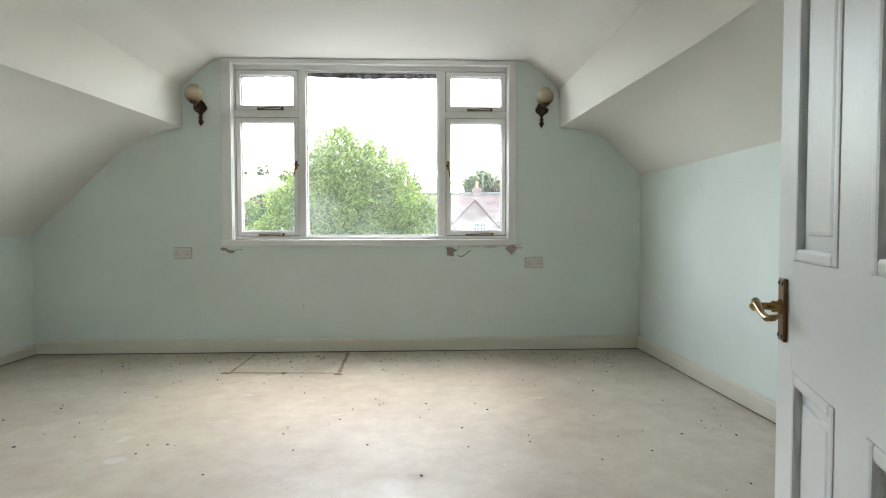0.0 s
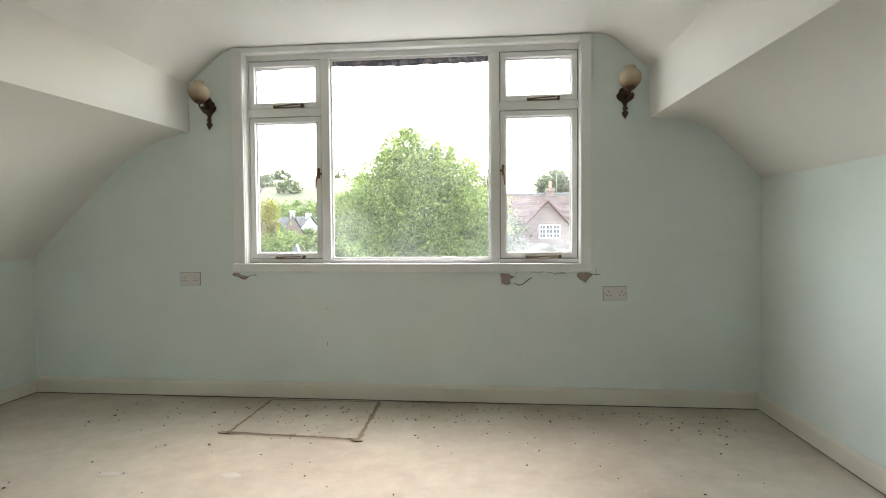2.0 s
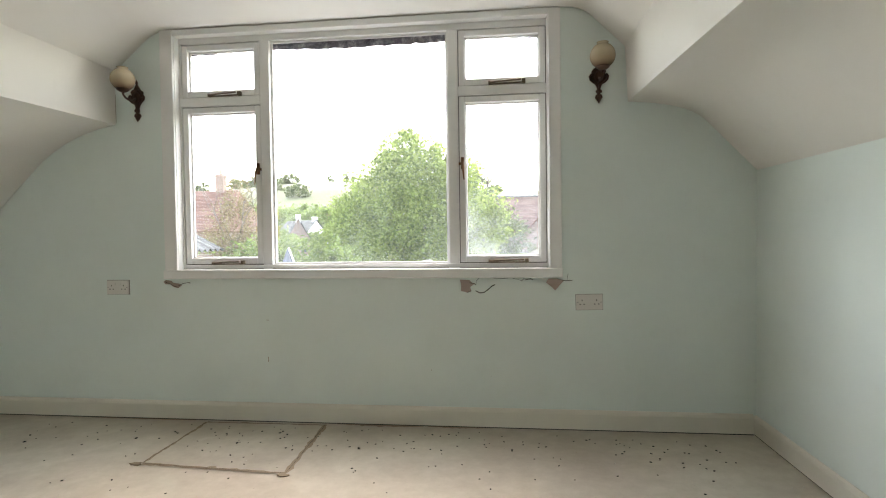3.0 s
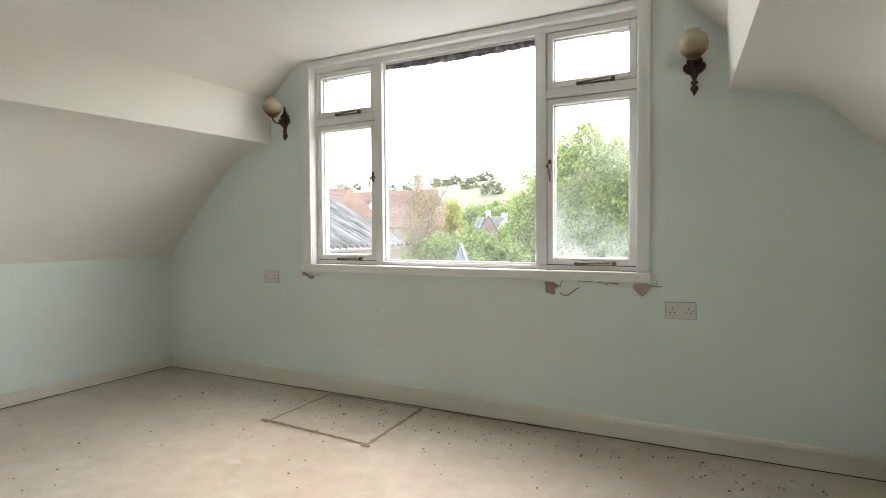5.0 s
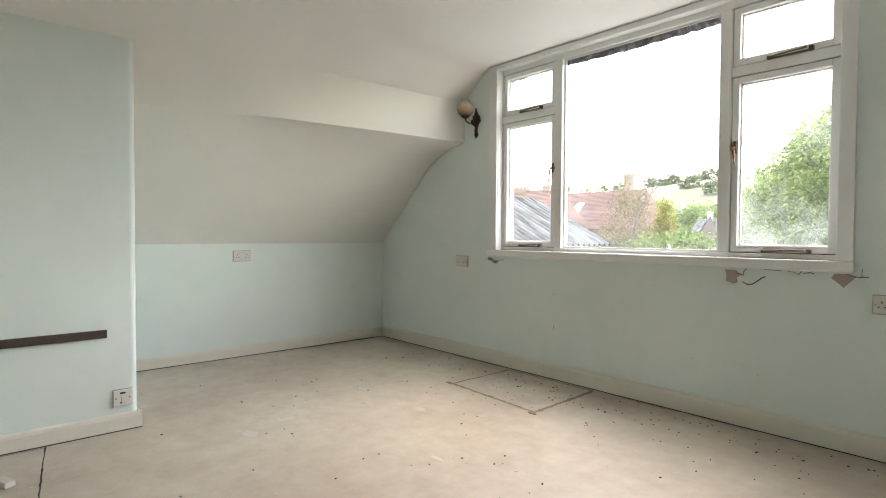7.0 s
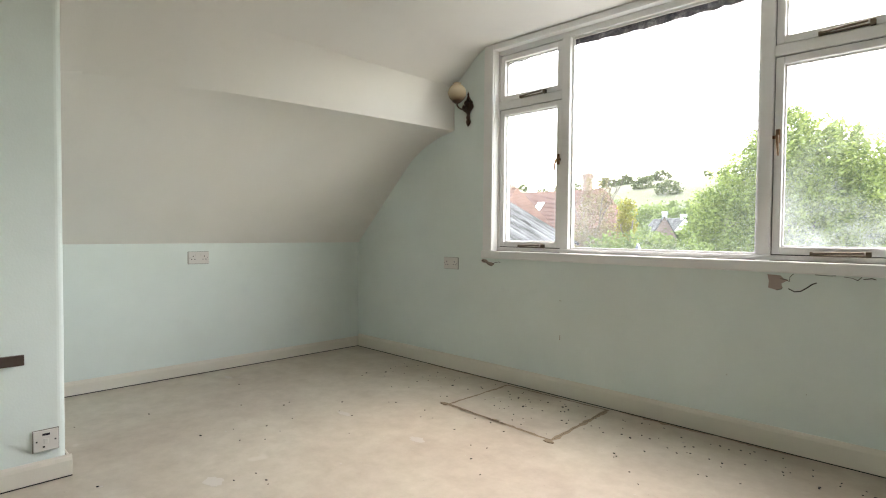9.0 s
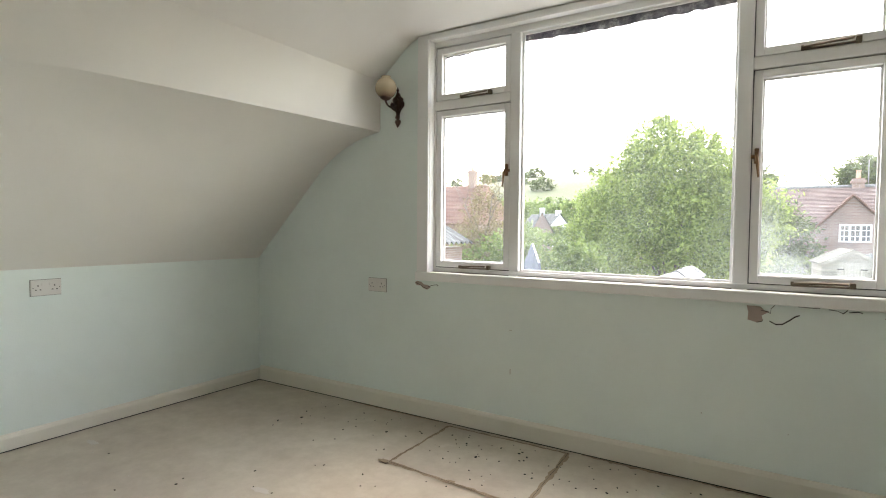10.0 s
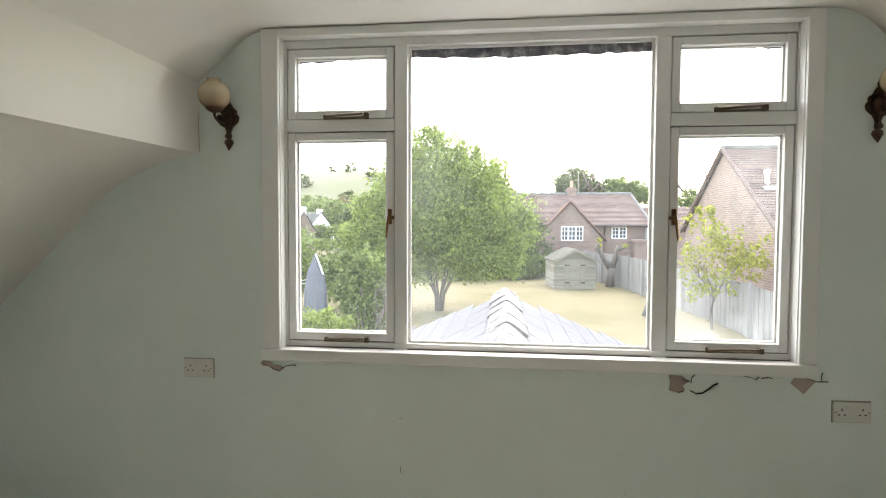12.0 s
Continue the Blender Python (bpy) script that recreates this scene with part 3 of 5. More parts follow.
# ---- the door ----
def build_door():
    door = thing("door_1", "open white panelled door with brass lever handle", "door", kind="structure")
    door.matrix_world = pose(0.476, 0.482, 0, 0, 0, 68.5)
    W, H, T = 0.762, 1.98, 0.036
    st, mu = 0.105, 0.11
    pw = (W - 2 * st - mu) / 2
    rails = [(0.01, 0.21), (0.742, 0.942), (H - 0.11, H)]
    bm = bmesh.new()
    box(bm, 0, -T, 0.01, st, 0, H, bevel=0.003)
    box(bm, W - st, -T, 0.01, W, 0, H, bevel=0.003)
    for a, b in rails:
        box(bm, st, -T, a, W - st, 0, b)
    for a, b in ((0.21, 0.742), (0.942, H - 0.11)):
        box(bm, st + pw, -T, a, st + pw + mu, 0, b)
    part("leaf", bm, M_DOOR, door)
    for px in (st, st + pw + mu):
        for a, b in ((0.21, 0.742), (0.942, H - 0.11)):
            bm = bmesh.new()
            box(bm, px, -T + 0.010, a, px + pw, -0.012, b)
            box(bm, px + 0.045, -T + 0.004, a + 0.045, px + pw - 0.045, -0.004, b - 0.045, bevel=0.0075)
            part("panel", bm, M_DOOR, door)
            bm = bmesh.new()
            w = 0.022
            for s in ((px, a, px + w, b), (px + pw - w, a, px + pw, b), (px + w, a, px + pw - w, a + w), (px + w, b - w, px + pw - w, b)):
                box(bm, s[0], -0.013, s[1], s[2], 0.003, s[3], bevel=0.006)
            part("moulding", bm, M_DOOR, door)
    h = part("handle_plate", boxes((W - 0.075, 0.0, 0.787, W - 0.035, 0.008, 0.907), bevel=0.003), M_BRASS_DARK, door, "tarnished brass lever plate")
    bm = bmesh.new()
    zc, xc = 0.852, W - 0.055
    tube(bm, [(xc, 0.005, zc), (xc, 0.011, zc), (xc, 0.014, zc), (xc, 0.022, zc), (xc, 0.025, zc), (xc, 0.040, zc), (xc, 0.043, zc), (xc, 0.054, zc), (xc, 0.060, zc)],
         [0.016, 0.015, 0.010, 0.011, 0.007, 0.007, 0.010, 0.010, 0.004], 16)
    tube(bm, [(xc + 0.004, 0.049, zc + 0.008), (xc - 0.018, 0.050, zc + 0.003), (xc - 0.045, 0.048, zc - 0.008), (xc - 0.070, 0.045, zc - 0.013), (xc - 0.086, 0.038, zc - 0.010), (xc - 0.090, 0.030, zc - 0.005)],
         [0.008, 0.0075, 0.0055, 0.0065, 0.006, 0.003], 12)
    part("lever", bm, M_BRASS, h, "worn brass lever", True)
    bm = bmesh.new()
    for zz in (0.797, 0.897):
        for xx in (xc - 0.012, xc + 0.012):
            lathe(bm, [(0.004, 0.0), (0.004, 0.001), (0.002, 0.002)], 8, Matrix.Translation((xx, 0.008, zz)) @ Matrix.Rotation(radians(-90), 4, "X"))
    part("screw", bm, M_SLOT, h)
    for zz in (0.25, 1.72):
        bm = bmesh.new()
        lathe(bm, [(0.006, 0), (0.006, 0.09)], 10, Matrix.Translation((-0.004, 0.004, zz)))
        part("hinge", bm, M_BRASS_DARK, door)
    # lining of the doorway
    fr = thing("door_frame", "white painted door lining", "door frame", kind="structure")
    part("jamb", boxes((DOOR_X0, YS - 0.105, 0, DOOR_X0 + 0.014, YS + 0.004, DOOR_H)), M_DOOR, fr)
    part("jamb", boxes((DOOR_X1 - 0.012, YS - 0.105, 0, DOOR_X1, YS + 0.004, DOOR_H)), M_DOOR, fr)
    part("head", boxes((DOOR_X0 + 0.014, YS - 0.105, DOOR_H - 0.02, DOOR_X1 - 0.012, YS + 0.004, DOOR_H)), M_DOOR, fr)
    part("architrave", boxes((DOOR_X0 - 0.06, YS, 0, DOOR_X0, YS + 0.016, DOOR_H + 0.05), (DOOR_X1 + 0.002, YS, 0, DOOR_X1 + 0.06, YS + 0.010, DOOR_H + 0.05),
                              (DOOR_X0, YS, DOOR_H, DOOR_X1 + 0.002, YS + 0.016, DOOR_H + 0.05)), M_DOOR, fr)


# ---- sockets ----
def pins(parent, cx, front):
    for dx, dz, w, h in ((0, 0.011, 0.005, 0.009), (-0.011, -0.011, 0.008, 0.005), (0.011, -0.011, 0.008, 0.005)):
        part("pin_slot", boxes((cx + dx - w / 2, front - 0.0006, dz - h / 2, cx + dx + w / 2, front + 0.004, dz + h / 2)), M_SLOT, parent)


def build_double_socket():
    s = thing("wall_socket", "white plastic double power socket on the wall", "socket", "double wall sockets")
    p = part("faceplate", boxes((-0.073, -0.011, -0.043, 0.073, 0.0, 0.043), bevel=0.003), M_PLATE, s)
    # Slightly larger grey plate that stands in for the faceplate's edge shadow.
    part("shadow_rim", boxes((-0.0755, -0.003, -0.0455, 0.0755, 0.0, 0.0455)), M_SHADOW_RIM, s)
    pins(p, -0.040, -0.011)
    pins(p, 0.040, -0.011)
    for cx in (-0.019, 0.019):
        part("switch", boxes((cx - 0.006, -0.014, 0.012, cx + 0.006, -0.010, 0.028), bevel=0.0015), M_PLATE, p)
    for cx in (-0.0635, 0.0635):
        part("screw", boxes((cx - 0.0022, -0.0118, -0.0022, cx + 0.0022, -0.0105, 0.0022)), M_SLOT, p)
    return s


def build_sockets():
    s = build_double_socket()
    s.matrix_world = pose(-1.903, YN, 0.822)
    copy_thing(s, pose(0.978, YN, 0.733, 0, -1.0, 0))
    copy_thing(s, pose(XW, 3.150, 0.857, 0, 0, 90))
    copy_thing(s, pose(XE, 2.584, 0.706, 0, 0, -90))
    f = thing("fused_spur", "white fused connection unit low on the chimney breast", "socket")
    p = part("faceplate", boxes((-0.043, -0.012, -0.043, 0.043, 0.0, 0.043), bevel=0.003), M_PLATE, f)
    # The spur's edge shadow, likewise a grey plate a little wider than the face.
    part("shadow_rim", boxes((-0.0455, -0.003, -0.0455, 0.0455, 0.0, 0.0455)), M_SHADOW_RIM, f)
    part("fuse_slot", boxes((-0.013, -0.0128, 0.022, 0.013, -0.008, 0.031)), M_SLOT, p)
    part("switch", boxes((-0.008, -0.016, -0.012, 0.008, -0.011, 0.010), bevel=0.002), M_PLATE, p)
    part("cable_outlet", boxes((-0.012, -0.0128, -0.028, -0.004, -0.008, -0.021)), M_SLOT, p)
    for cx in (-0.032, 0.032):
        part("screw", boxes((cx - 0.003, -0.0128, -0.003, cx + 0.003, -0.011, 0.003)), M_SLOT, p)
    f.matrix_world = pose(CH_X, 2.018, 0.175, 0, 0, 90)


# ---- wall lamps ----
def build_lamp():
    lamp = thing("wall_lamp", "bronze scroll wall lamp with cream glass globe", "wall lamp", "wall lamps beside the window")
    half = [(0.0, -0.170), (0.006, -0.160), (0.014, -0.142), (0.011, -0.128), (0.005, -0.124), (0.008, -0.112), (0.006, -0.095),
            (0.009, -0.080), (0.016, -0.062), (0.024, -0.050), (0.032, -0.038), (0.030, -0.022), (0.022, -0.016), (0.027, 0.0),
            (0.024, 0.012), (0.014, 0.016), (0.011, 0.030), (0.005, 0.044), (0.0, 0.052)]
    outline = [(-x, z) for x, z in half[1:-1]][::-1]
    bm = bmesh.new()
    extrude_outline(bm, [(x * 1.45, z) for x, z in half + outline], -0.012, Matrix.Translation((0, 0, 0)))
    extrude_outline(bm, [(x * 0.55, z * 0.6 - 0.02) for x, z in half + outline], -0.020, Matrix.Translation((0, 0, 0)))
    back = part("backplate", bm, M_BRONZE, lamp)
    for sx in (-1, 1):
        bm = bmesh.new()
        tube(bm, [(sx * 0.012, -0.012, -0.070), (sx * 0.030, -0.013, -0.060), (sx * 0.046, -0.014, -0.044), (sx * 0.050, -0.014, -0.026), (sx * 0.042, -0.015, -0.014),
                  (sx * 0.033, -0.016, -0.020), (sx * 0.035, -0.017, -0.030)], [0.003, 0.005, 0.006, 0.006, 0.0055, 0.005, 0.005], 8)
        tube(bm, [(sx * 0.010, -0.012, 0.020), (sx * 0.026, -0.013, 0.014), (sx * 0.034, -0.014, 0.002), (sx * 0.028, -0.015, -0.006)], [0.003, 0.005, 0.005, 0.004], 8)
        tube(bm, [(sx * 0.004, -0.010, -0.098), (sx * 0.014, -0.012, -0.108), (sx * 0.012, -0.013, -0.118)], [0.003, 0.0045, 0.003], 8)
        part("scroll", bm, M_BRONZE, back, "", True)
    bm = bmesh.new()
    lathe(bm, [(0.001, 0.082), (0.006, 0.068), (0.009, 0.058), (0.005, 0.050), (0.010, 0.042), (0.006, 0.034)], 12, Matrix.Translation((0, -0.010, 0)))
    part("finial", bm, M_BRONZE, back, "", True)
    bm = bmesh.new()
    lathe(bm, [(0.001, -0.178), (0.010, -0.160), (0.015, -0.146), (0.010, -0.138), (0.006, -0.130), (0.009, -0.122), (0.005, -0.112)], 12, Matrix.Translation((0, -0.010, 0)))
    part("finial", bm, M_BRONZE, back, "", True)
    bm = bmesh.new()
    bmesh.ops.create_icosphere(bm, subdivisions=3, radius=0.026, matrix=Matrix.Translation((0, -0.014, -0.028)) @ Matrix.Diagonal((0.9, 0.5, 1.25, 1)))
    part("boss", bm, M_BRONZE, back, "", True)
    bm = bmesh.new()
    tube(bm, [(0, -0.012, -0.03), (0, -0.045, -0.054), (0, -0.085, -0.060), (0, -0.112, -0.054), (0, -0.130, -0.040), (0, -0.132, -0.020)], [0.008, 0.006, 0.006, 0.006, 0.006, 0.007], 10)
    tube(bm, [(0, -0.03, -0.048), (0, -0.022, -0.064), (0, -0.034, -0.074), (0, -0.044, -0.066)], [0.004, 0.004, 0.004, 0.005], 8)
    part("arm", bm, M_BRONZE, lamp, "", True)
    bm = bmesh.new()
    lathe(bm, [(0.008, -0.004), (0.020, 0.0), (0.034, 0.010), (0.038, 0.018), (0.034, 0.020), (0.012, 0.012)], 24, Matrix.Translation((0, -0.132, -0.024)))
    part("gallery", bm, M_BRONZE, lamp, "", True)
    bm = bmesh.new()
    prof = []
    for i in range(17):
        a = radians(-62 + i * (62 + 66) / 16)
        prof.append((0.067 * math.cos(a), 0.073 + 0.067 * math.sin(a)))
    inner = [(max(r - 0.003, 0.01), z) for r, z in prof][::-1]
    prof += [(prof[-1][0] + 0.004, prof[-1][1] + 0.010)] + [(inner[0][0], inner[0][1] + 0.008)] + inner
    lathe(bm, prof, 32, Matrix.Translation((0, -0.132, -0.024)))
    part("globe", bm, M_GLOBE, lamp, "cream frosted glass globe with open top", True)
    lamp.matrix_world = pose(-1.737, YN, 2.022)
    copy_thing(lamp, pose(1.036, YN, 2.022, 0, 0, 0))


# ---- floor hatch, cracks and small things of the room ----
def ribbon(bm, pts, widths, z, thick=0.0012):
    """A flat ragged strip on the floor."""
    l, r = [], []
    for i, (p, w) in enumerate(zip(pts, widths)):
        a = Vector(pts[max(i - 1, 0)])
        b = Vector(pts[min(i + 1, len(pts) - 1)])
        d = (b - a).normalized()
        n = Vector((-d.y, d.x))
        l.append(bm.verts.new((p[0] + n.x * w, p[1] + n.y * w, z)))
        r.append(bm.verts.new((p[0] - n.x * w, p[1] - n.y * w, z)))
    for i in range(len(pts) - 1):
        bm.faces.new((l[i], l[i + 1], r[i + 1], r[i]))


def prism(bm, pts, z0, z1):
    """A thin flat plate with the given outline."""
    lo = [bm.verts.new((x, y, z0)) for x, y in pts]
    hi = [bm.verts.new((x, y, z1)) for x, y in pts]
    bm.faces.new(hi)
    bm.faces.new(lo[::-1])
    n = len(pts)
    for i in range(n):
        bm.faces.new((lo[i], lo[(i + 1) % n], hi[(i + 1) % n], hi[i]))


def jitter_line(a, b, n, amp, rnd):
    out = []
    for i in range(n + 1):
        t = i / n
        out.append((a[0] + (b[0] - a[0]) * t + rnd.uniform(-amp, amp), a[1] + (b[1] - a[1]) * t + rnd.uniform(-amp, amp)))
    return out


def build_floor_marks():
    rnd = random.Random(11)
    c = [(-1.305, 4.545), (-0.562, 4.550), (-0.538, 3.905), (-1.305, 3.950)]
    hatch = thing("floor_hatch", "square cut floor panel with brown stained joints by the skirting", "floor panel")
    bm = bmesh.new()
    prism(bm, c, 0.001, 0.0032)
    part("board", bm, M_FLOOR, hatch)
    for a, b, w in ((c[0], c[1], 0.008), (c[1], c[2], 0.014), (c[2], c[3], 0.013), (c[3], c[0], 0.009)):
        bm = bmesh.new()
        n = 26
        ribbon(bm, jitter_line(a, b, n, 0.004, rnd), [w * rnd.uniform(0.5, 1.35) for _ in range(n + 1)], 0.0038)
        part("stained_joint", bm, M_STAIN, hatch, "brown stained joint")
        bm = bmesh.new()
        ribbon(bm, jitter_line(a, b, n, 0.002, rnd), [0.0010 * rnd.uniform(0.2, 1.5) for _ in range(n + 1)], 0.0052)
        part("open_joint", bm, M_GAP, hatch)
    for cx, cy, r in ((-1.335, 3.948, 0.035), (-0.93, 3.935, 0.028), (-0.545, 3.89, 0.03)):
        bm = bmesh.new()
        prism(bm, [(cx + r * rnd.uniform(0.6, 1.2) * math.cos(k * math.pi / 7), cy + 0.6 * r * rnd.uniform(0.6, 1.2) * math.sin(k * math.pi / 7)) for k in range(14)], 0.001, 0.0046)
        part("stain_blot", bm, M_STAIN, hatch)
    damp = thing("damp_stain", "reddish-brown damp stain on the floor along the skirting", "stain")
    for xa, xb, w in ((-0.50, 0.02, 0.022), (0.05, 0.42, 0.014), (-2.1, -1.4, 0.010)):
        n = 30
        bm = bmesh.new()
        prism(bm, [(xa + (xb - xa) * i / n, YN - 0.016) for i in range(n + 1)] + [(xb - (xb - xa) * i / n, YN - 0.022 - w * rnd.uniform(0.2, 1.3) * math.sin(math.pi * (i + 0.5) / (n + 1))) for i in range(n + 1)], 0.0006, 0.0016)
        part("stain", bm, M_STAIN, damp)
    # cut in the boards by the chimney breast
    cut = thing("floor_board_joint", "open black joint in the floor boards by the chimney breast", "floor joint")
    bm = bmesh.new()
    ribbon(bm, jitter_line((-1.765, 1.683), (-0.75, 1.565), 30, 0.0015, rnd), [0.0035 * rnd.uniform(0.5, 1.3) for _ in range(31)], 0.0016)
    part("joint", bm, M_GAP, cut)
    bm = bmesh.new()
    ribbon(bm, jitter_line((-1.755, 1.675), (-1.76, 0.60), 30, 0.0015, rnd), [0.003 * rnd.uniform(0.5, 1.3) for _ in range(31)], 0.0016)
    part("joint", bm, M_GAP, cut)
    bm = bmesh.new()
    box(bm, -0.045, -0.02, 0, 0.045, 0.02, 0.026, bevel=0.006)
    ch = mesh_object("plaster_chip", bm, M_CHIP)
    ch.matrix_world = pose(-1.38, 1.515, 0.001, 0, 0, 25)
    tagged(ch, "small white block of plaster on the floor", "rubble")
    # pale scuffs where filler or paint was spilt
    for cx, cy, rx, ry in ((-1.295, 2.510, 0.055, 0.04), (-1.03, 3.435, 0.05, 0.03), (-1.615, 3.40, 0.06, 0.022), (-2.835, 3.26, 0.06, 0.02), (-0.42, 3.05, 0.05, 0.014), (0.72, 3.30, 0.05, 0.02)):
        bm = bmesh.new()
        prism(bm, [(cx + rx * rnd.uniform(0.65, 1.15) * math.cos(k * math.pi / 9), cy + ry * rnd.uniform(0.65, 1.15) * math.sin(k * math.pi / 9)) for k in range(18)], 0.0004, 0.0011)
        ob = mesh_object("paint_splash", bm, M_CHIP)
        tagged(ob, "dried pale paint splash on the floor", "stain", "paint splashes on the floor")
    # dead flies
    bm = bmesh.new()
    for i in range(270):
        u = rnd.random()
        if u < 0.55:
            x, y = rnd.uniform(-2.3, 1.6), 4.50 - abs(rnd.gauss(0, 0.30))
        elif u < 0.57:
            x, y = rnd.uniform(-1.25, -0.6), rnd.uniform(3.97, 4.5)
        else:
            x, y = rnd.uniform(-2.7, 1.7), rnd.uniform(2.0, 4.4)
        s = rnd.uniform(0.0025, 0.0046) * (1.4 if rnd.random() < 0.12 else 1)
        m = Matrix.Translation((x, y, s * 0.6 + 0.002)) @ Matrix.Rotation(rnd.uniform(0, 6.28), 4, "Z") @ Matrix.Diagonal((1.7, 1.0, 0.7, 1))
        bmesh.ops.create_icosphere(bm, subdivisions=1, radius=s, matrix=m)
    tagged(mesh_object("dead_flies", bm, M_FLY), "scattered dead flies on the floor", "dead flies", kind="stuff")
    bm = bmesh.new()
    for i in range(120):
        x, y = rnd.uniform(-2.9, 1.8), rnd.uniform(1.2, 4.5)
        s = rnd.uniform(0.002, 0.006)
        m = Matrix.Translation((x, y, s * 0.3 + 0.001)) @ Matrix.Rotation(rnd.uniform(0, 6.28), 4, "Z") @ Matrix.Diagonal((rnd.uniform(0.8, 2.2), 1.0, 0.35, 1))
        bmesh.ops.create_icosphere(bm, subdivisions=1, radius=s, matrix=m)
    tagged(mesh_object("plaster_crumbs", bm, M_CHIP), "pale plaster crumbs strewn on the floor", "crumbs", kind="stuff")
    # dark batten on the chimney breast
    bm = bmesh.new()
    box(bm, CH_X - 0.001, 0.80, 0.502, CH_X + 0.016, 1.949, 0.544, bevel=0.002)
    tagged(mesh_object("wooden_batten", bm, M_BROWNWOOD), "dark brown wooden batten fixed to the chimney breast", "batten")


def patch_mesh(bm, pts, y, depth):
    extrude_outline(bm, pts, depth, Matrix.Translation((0, y, 0)))


def build_plaster_damage():
    """Chips and cracks in the plaster under the sill."""
    rnd = random.Random(3)
    d = thing("plaster_damage", "broken plaster and black cracks under the window sill", "damage", at=(0, 0, -0.018))
    for pts in ([(-1.60, 0.872), (-1.585, 0.884), (-1.55, 0.880), (-1.535, 0.866), (-1.50, 0.862), (-1.48, 0.850), (-1.505, 0.834), (-1.535, 0.842), (-1.555, 0.858), (-1.585, 0.858)],
                [(0.245, 0.880), (0.30, 0.878), (0.315, 0.862), (0.335, 0.858), (0.305, 0.838), (0.31, 0.815), (0.285, 0.806), (0.25, 0.815), (0.252, 0.85)],
                [(0.738, 0.862), (0.752, 0.884), (0.80, 0.886), (0.838, 0.872), (0.815, 0.848), (0.79, 0.817), (0.768, 0.838)]):
        bm = bmesh.new()
        patch_mesh(bm, pts, YN - 0.003, 0.006)
        part("bare_patch", bm, M_PLUG, d, "bare pinkish plaster patch")
    for pts, w in (([(-1.50, 0.850), (-1.47, 0.862), (-1.44, 0.868), (-1.425, 0.866)], 0.004), ([(-1.59, 0.874), (-1.56, 0.862), (-1.53, 0.846), (-1.50, 0.838)], 0.003),
                   ([(0.30, 0.862), (0.325, 0.858), (0.338, 0.850), (0.340, 0.872), (0.355, 0.888)], 0.003),
                   ([(0.335, 0.815), (0.36, 0.803), (0.385, 0.806), (0.41, 0.825), (0.43, 0.843), (0.448, 0.850)], 0.005),
                   ([(0.55, 0.886), (0.58, 0.882), (0.60, 0.872), (0.615, 0.888)], 0.003), ([(0.44, 0.889), (0.50, 0.887), (0.52, 0.889)], 0.002),
                   ([(0.62, 0.878), (0.65, 0.884), (0.665, 0.880)], 0.003), ([(0.80, 0.884), (0.845, 0.872), (0.885, 0.874)], 0.003), ([(0.86, 0.872), (0.858, 0.895), (0.862, 0.912)], 0.002),
                   ([(0.285, 0.806), (0.305, 0.812), (0.31, 0.82)], 0.003)):
        bm = bmesh.new()
        w *= 0.7
        up = [(x, z + w * rnd.uniform(0.3, 1.0)) for x, z in pts]
        dn = [(x + 0.001, z - w * rnd.uniform(0.3, 1.0)) for x, z in pts]
        extrude_outline(bm, up + dn[::-1], 0.006, Matrix.Translation((0, YN - 0.0045, 0)))
        part("crack", bm, M_GAP, d, "black crack")
    # hairline crack where the coved ceiling meets the wall
    c = thing("ceiling_crack", "fine dark crack along the edge of the sloping ceiling", "crack")
    for x_pts in ([(0.99, 2.372), (1.07, 2.296), (1.13, 2.235), (1.193, 2.168)], [(1.193, 2.168), (1.192, 2.09), (1.197, 2.02), (1.194, 1.93), (1.196, 1.865)],
                  [(-1.887, 2.02), (-1.889, 1.95), (-1.886, 1.845)], [(-1.70, 2.335), (-1.66, 2.365), (-1.63, 2.386)]):
        bm = bmesh.new()
        tube(bm, [(x, YN - 0.001, z) for x, z in x_pts], [0.0013 * rnd.uniform(0.6, 1.4) for _ in x_pts], 5)
        part("crack", bm, M_STAIN, c)
    # small marks on the wall
    m = thing("wall_marks", "small dark nail holes and scratches on the wall", "marks")
    for x, z, w, h in ((-0.93, 0.38, 0.003, 0.03), (0.07, 0.33, 0.004, 0.004), (-0.93, 0.62, 0.018, 0.002), (-1.53, 1.93, 0.004, 0.004), (0.42, 0.30, 0.003, 0.003)):
        part("mark", boxes((x - w / 2, YN - 0.0015, z - h / 2, x + w / 2, YN + 0.001, z + h / 2)), M_STAIN, m)


build_shell()
build_ceiling()
build_chimney()
build_skirtings()
build_window()
build_door()
build_sockets()
build_lamp()
build_floor_marks()
build_plaster_damage()


# ---- outside: ground, trees, buildings ----

def ground_z(x, y):
    z = -2.7 + 1.15 * smooth01((y - 6) / 14) + 0.27 * smooth01((y - 18) / 12)
    hill = smooth01((y - 120) / 240.0) * smooth01((90 - x) / 150)
    z += hill * (40.0 + 5.0 * math.sin(x * 0.012 + 0.6) + 2.0 * math.sin(x * 0.037))
    return z


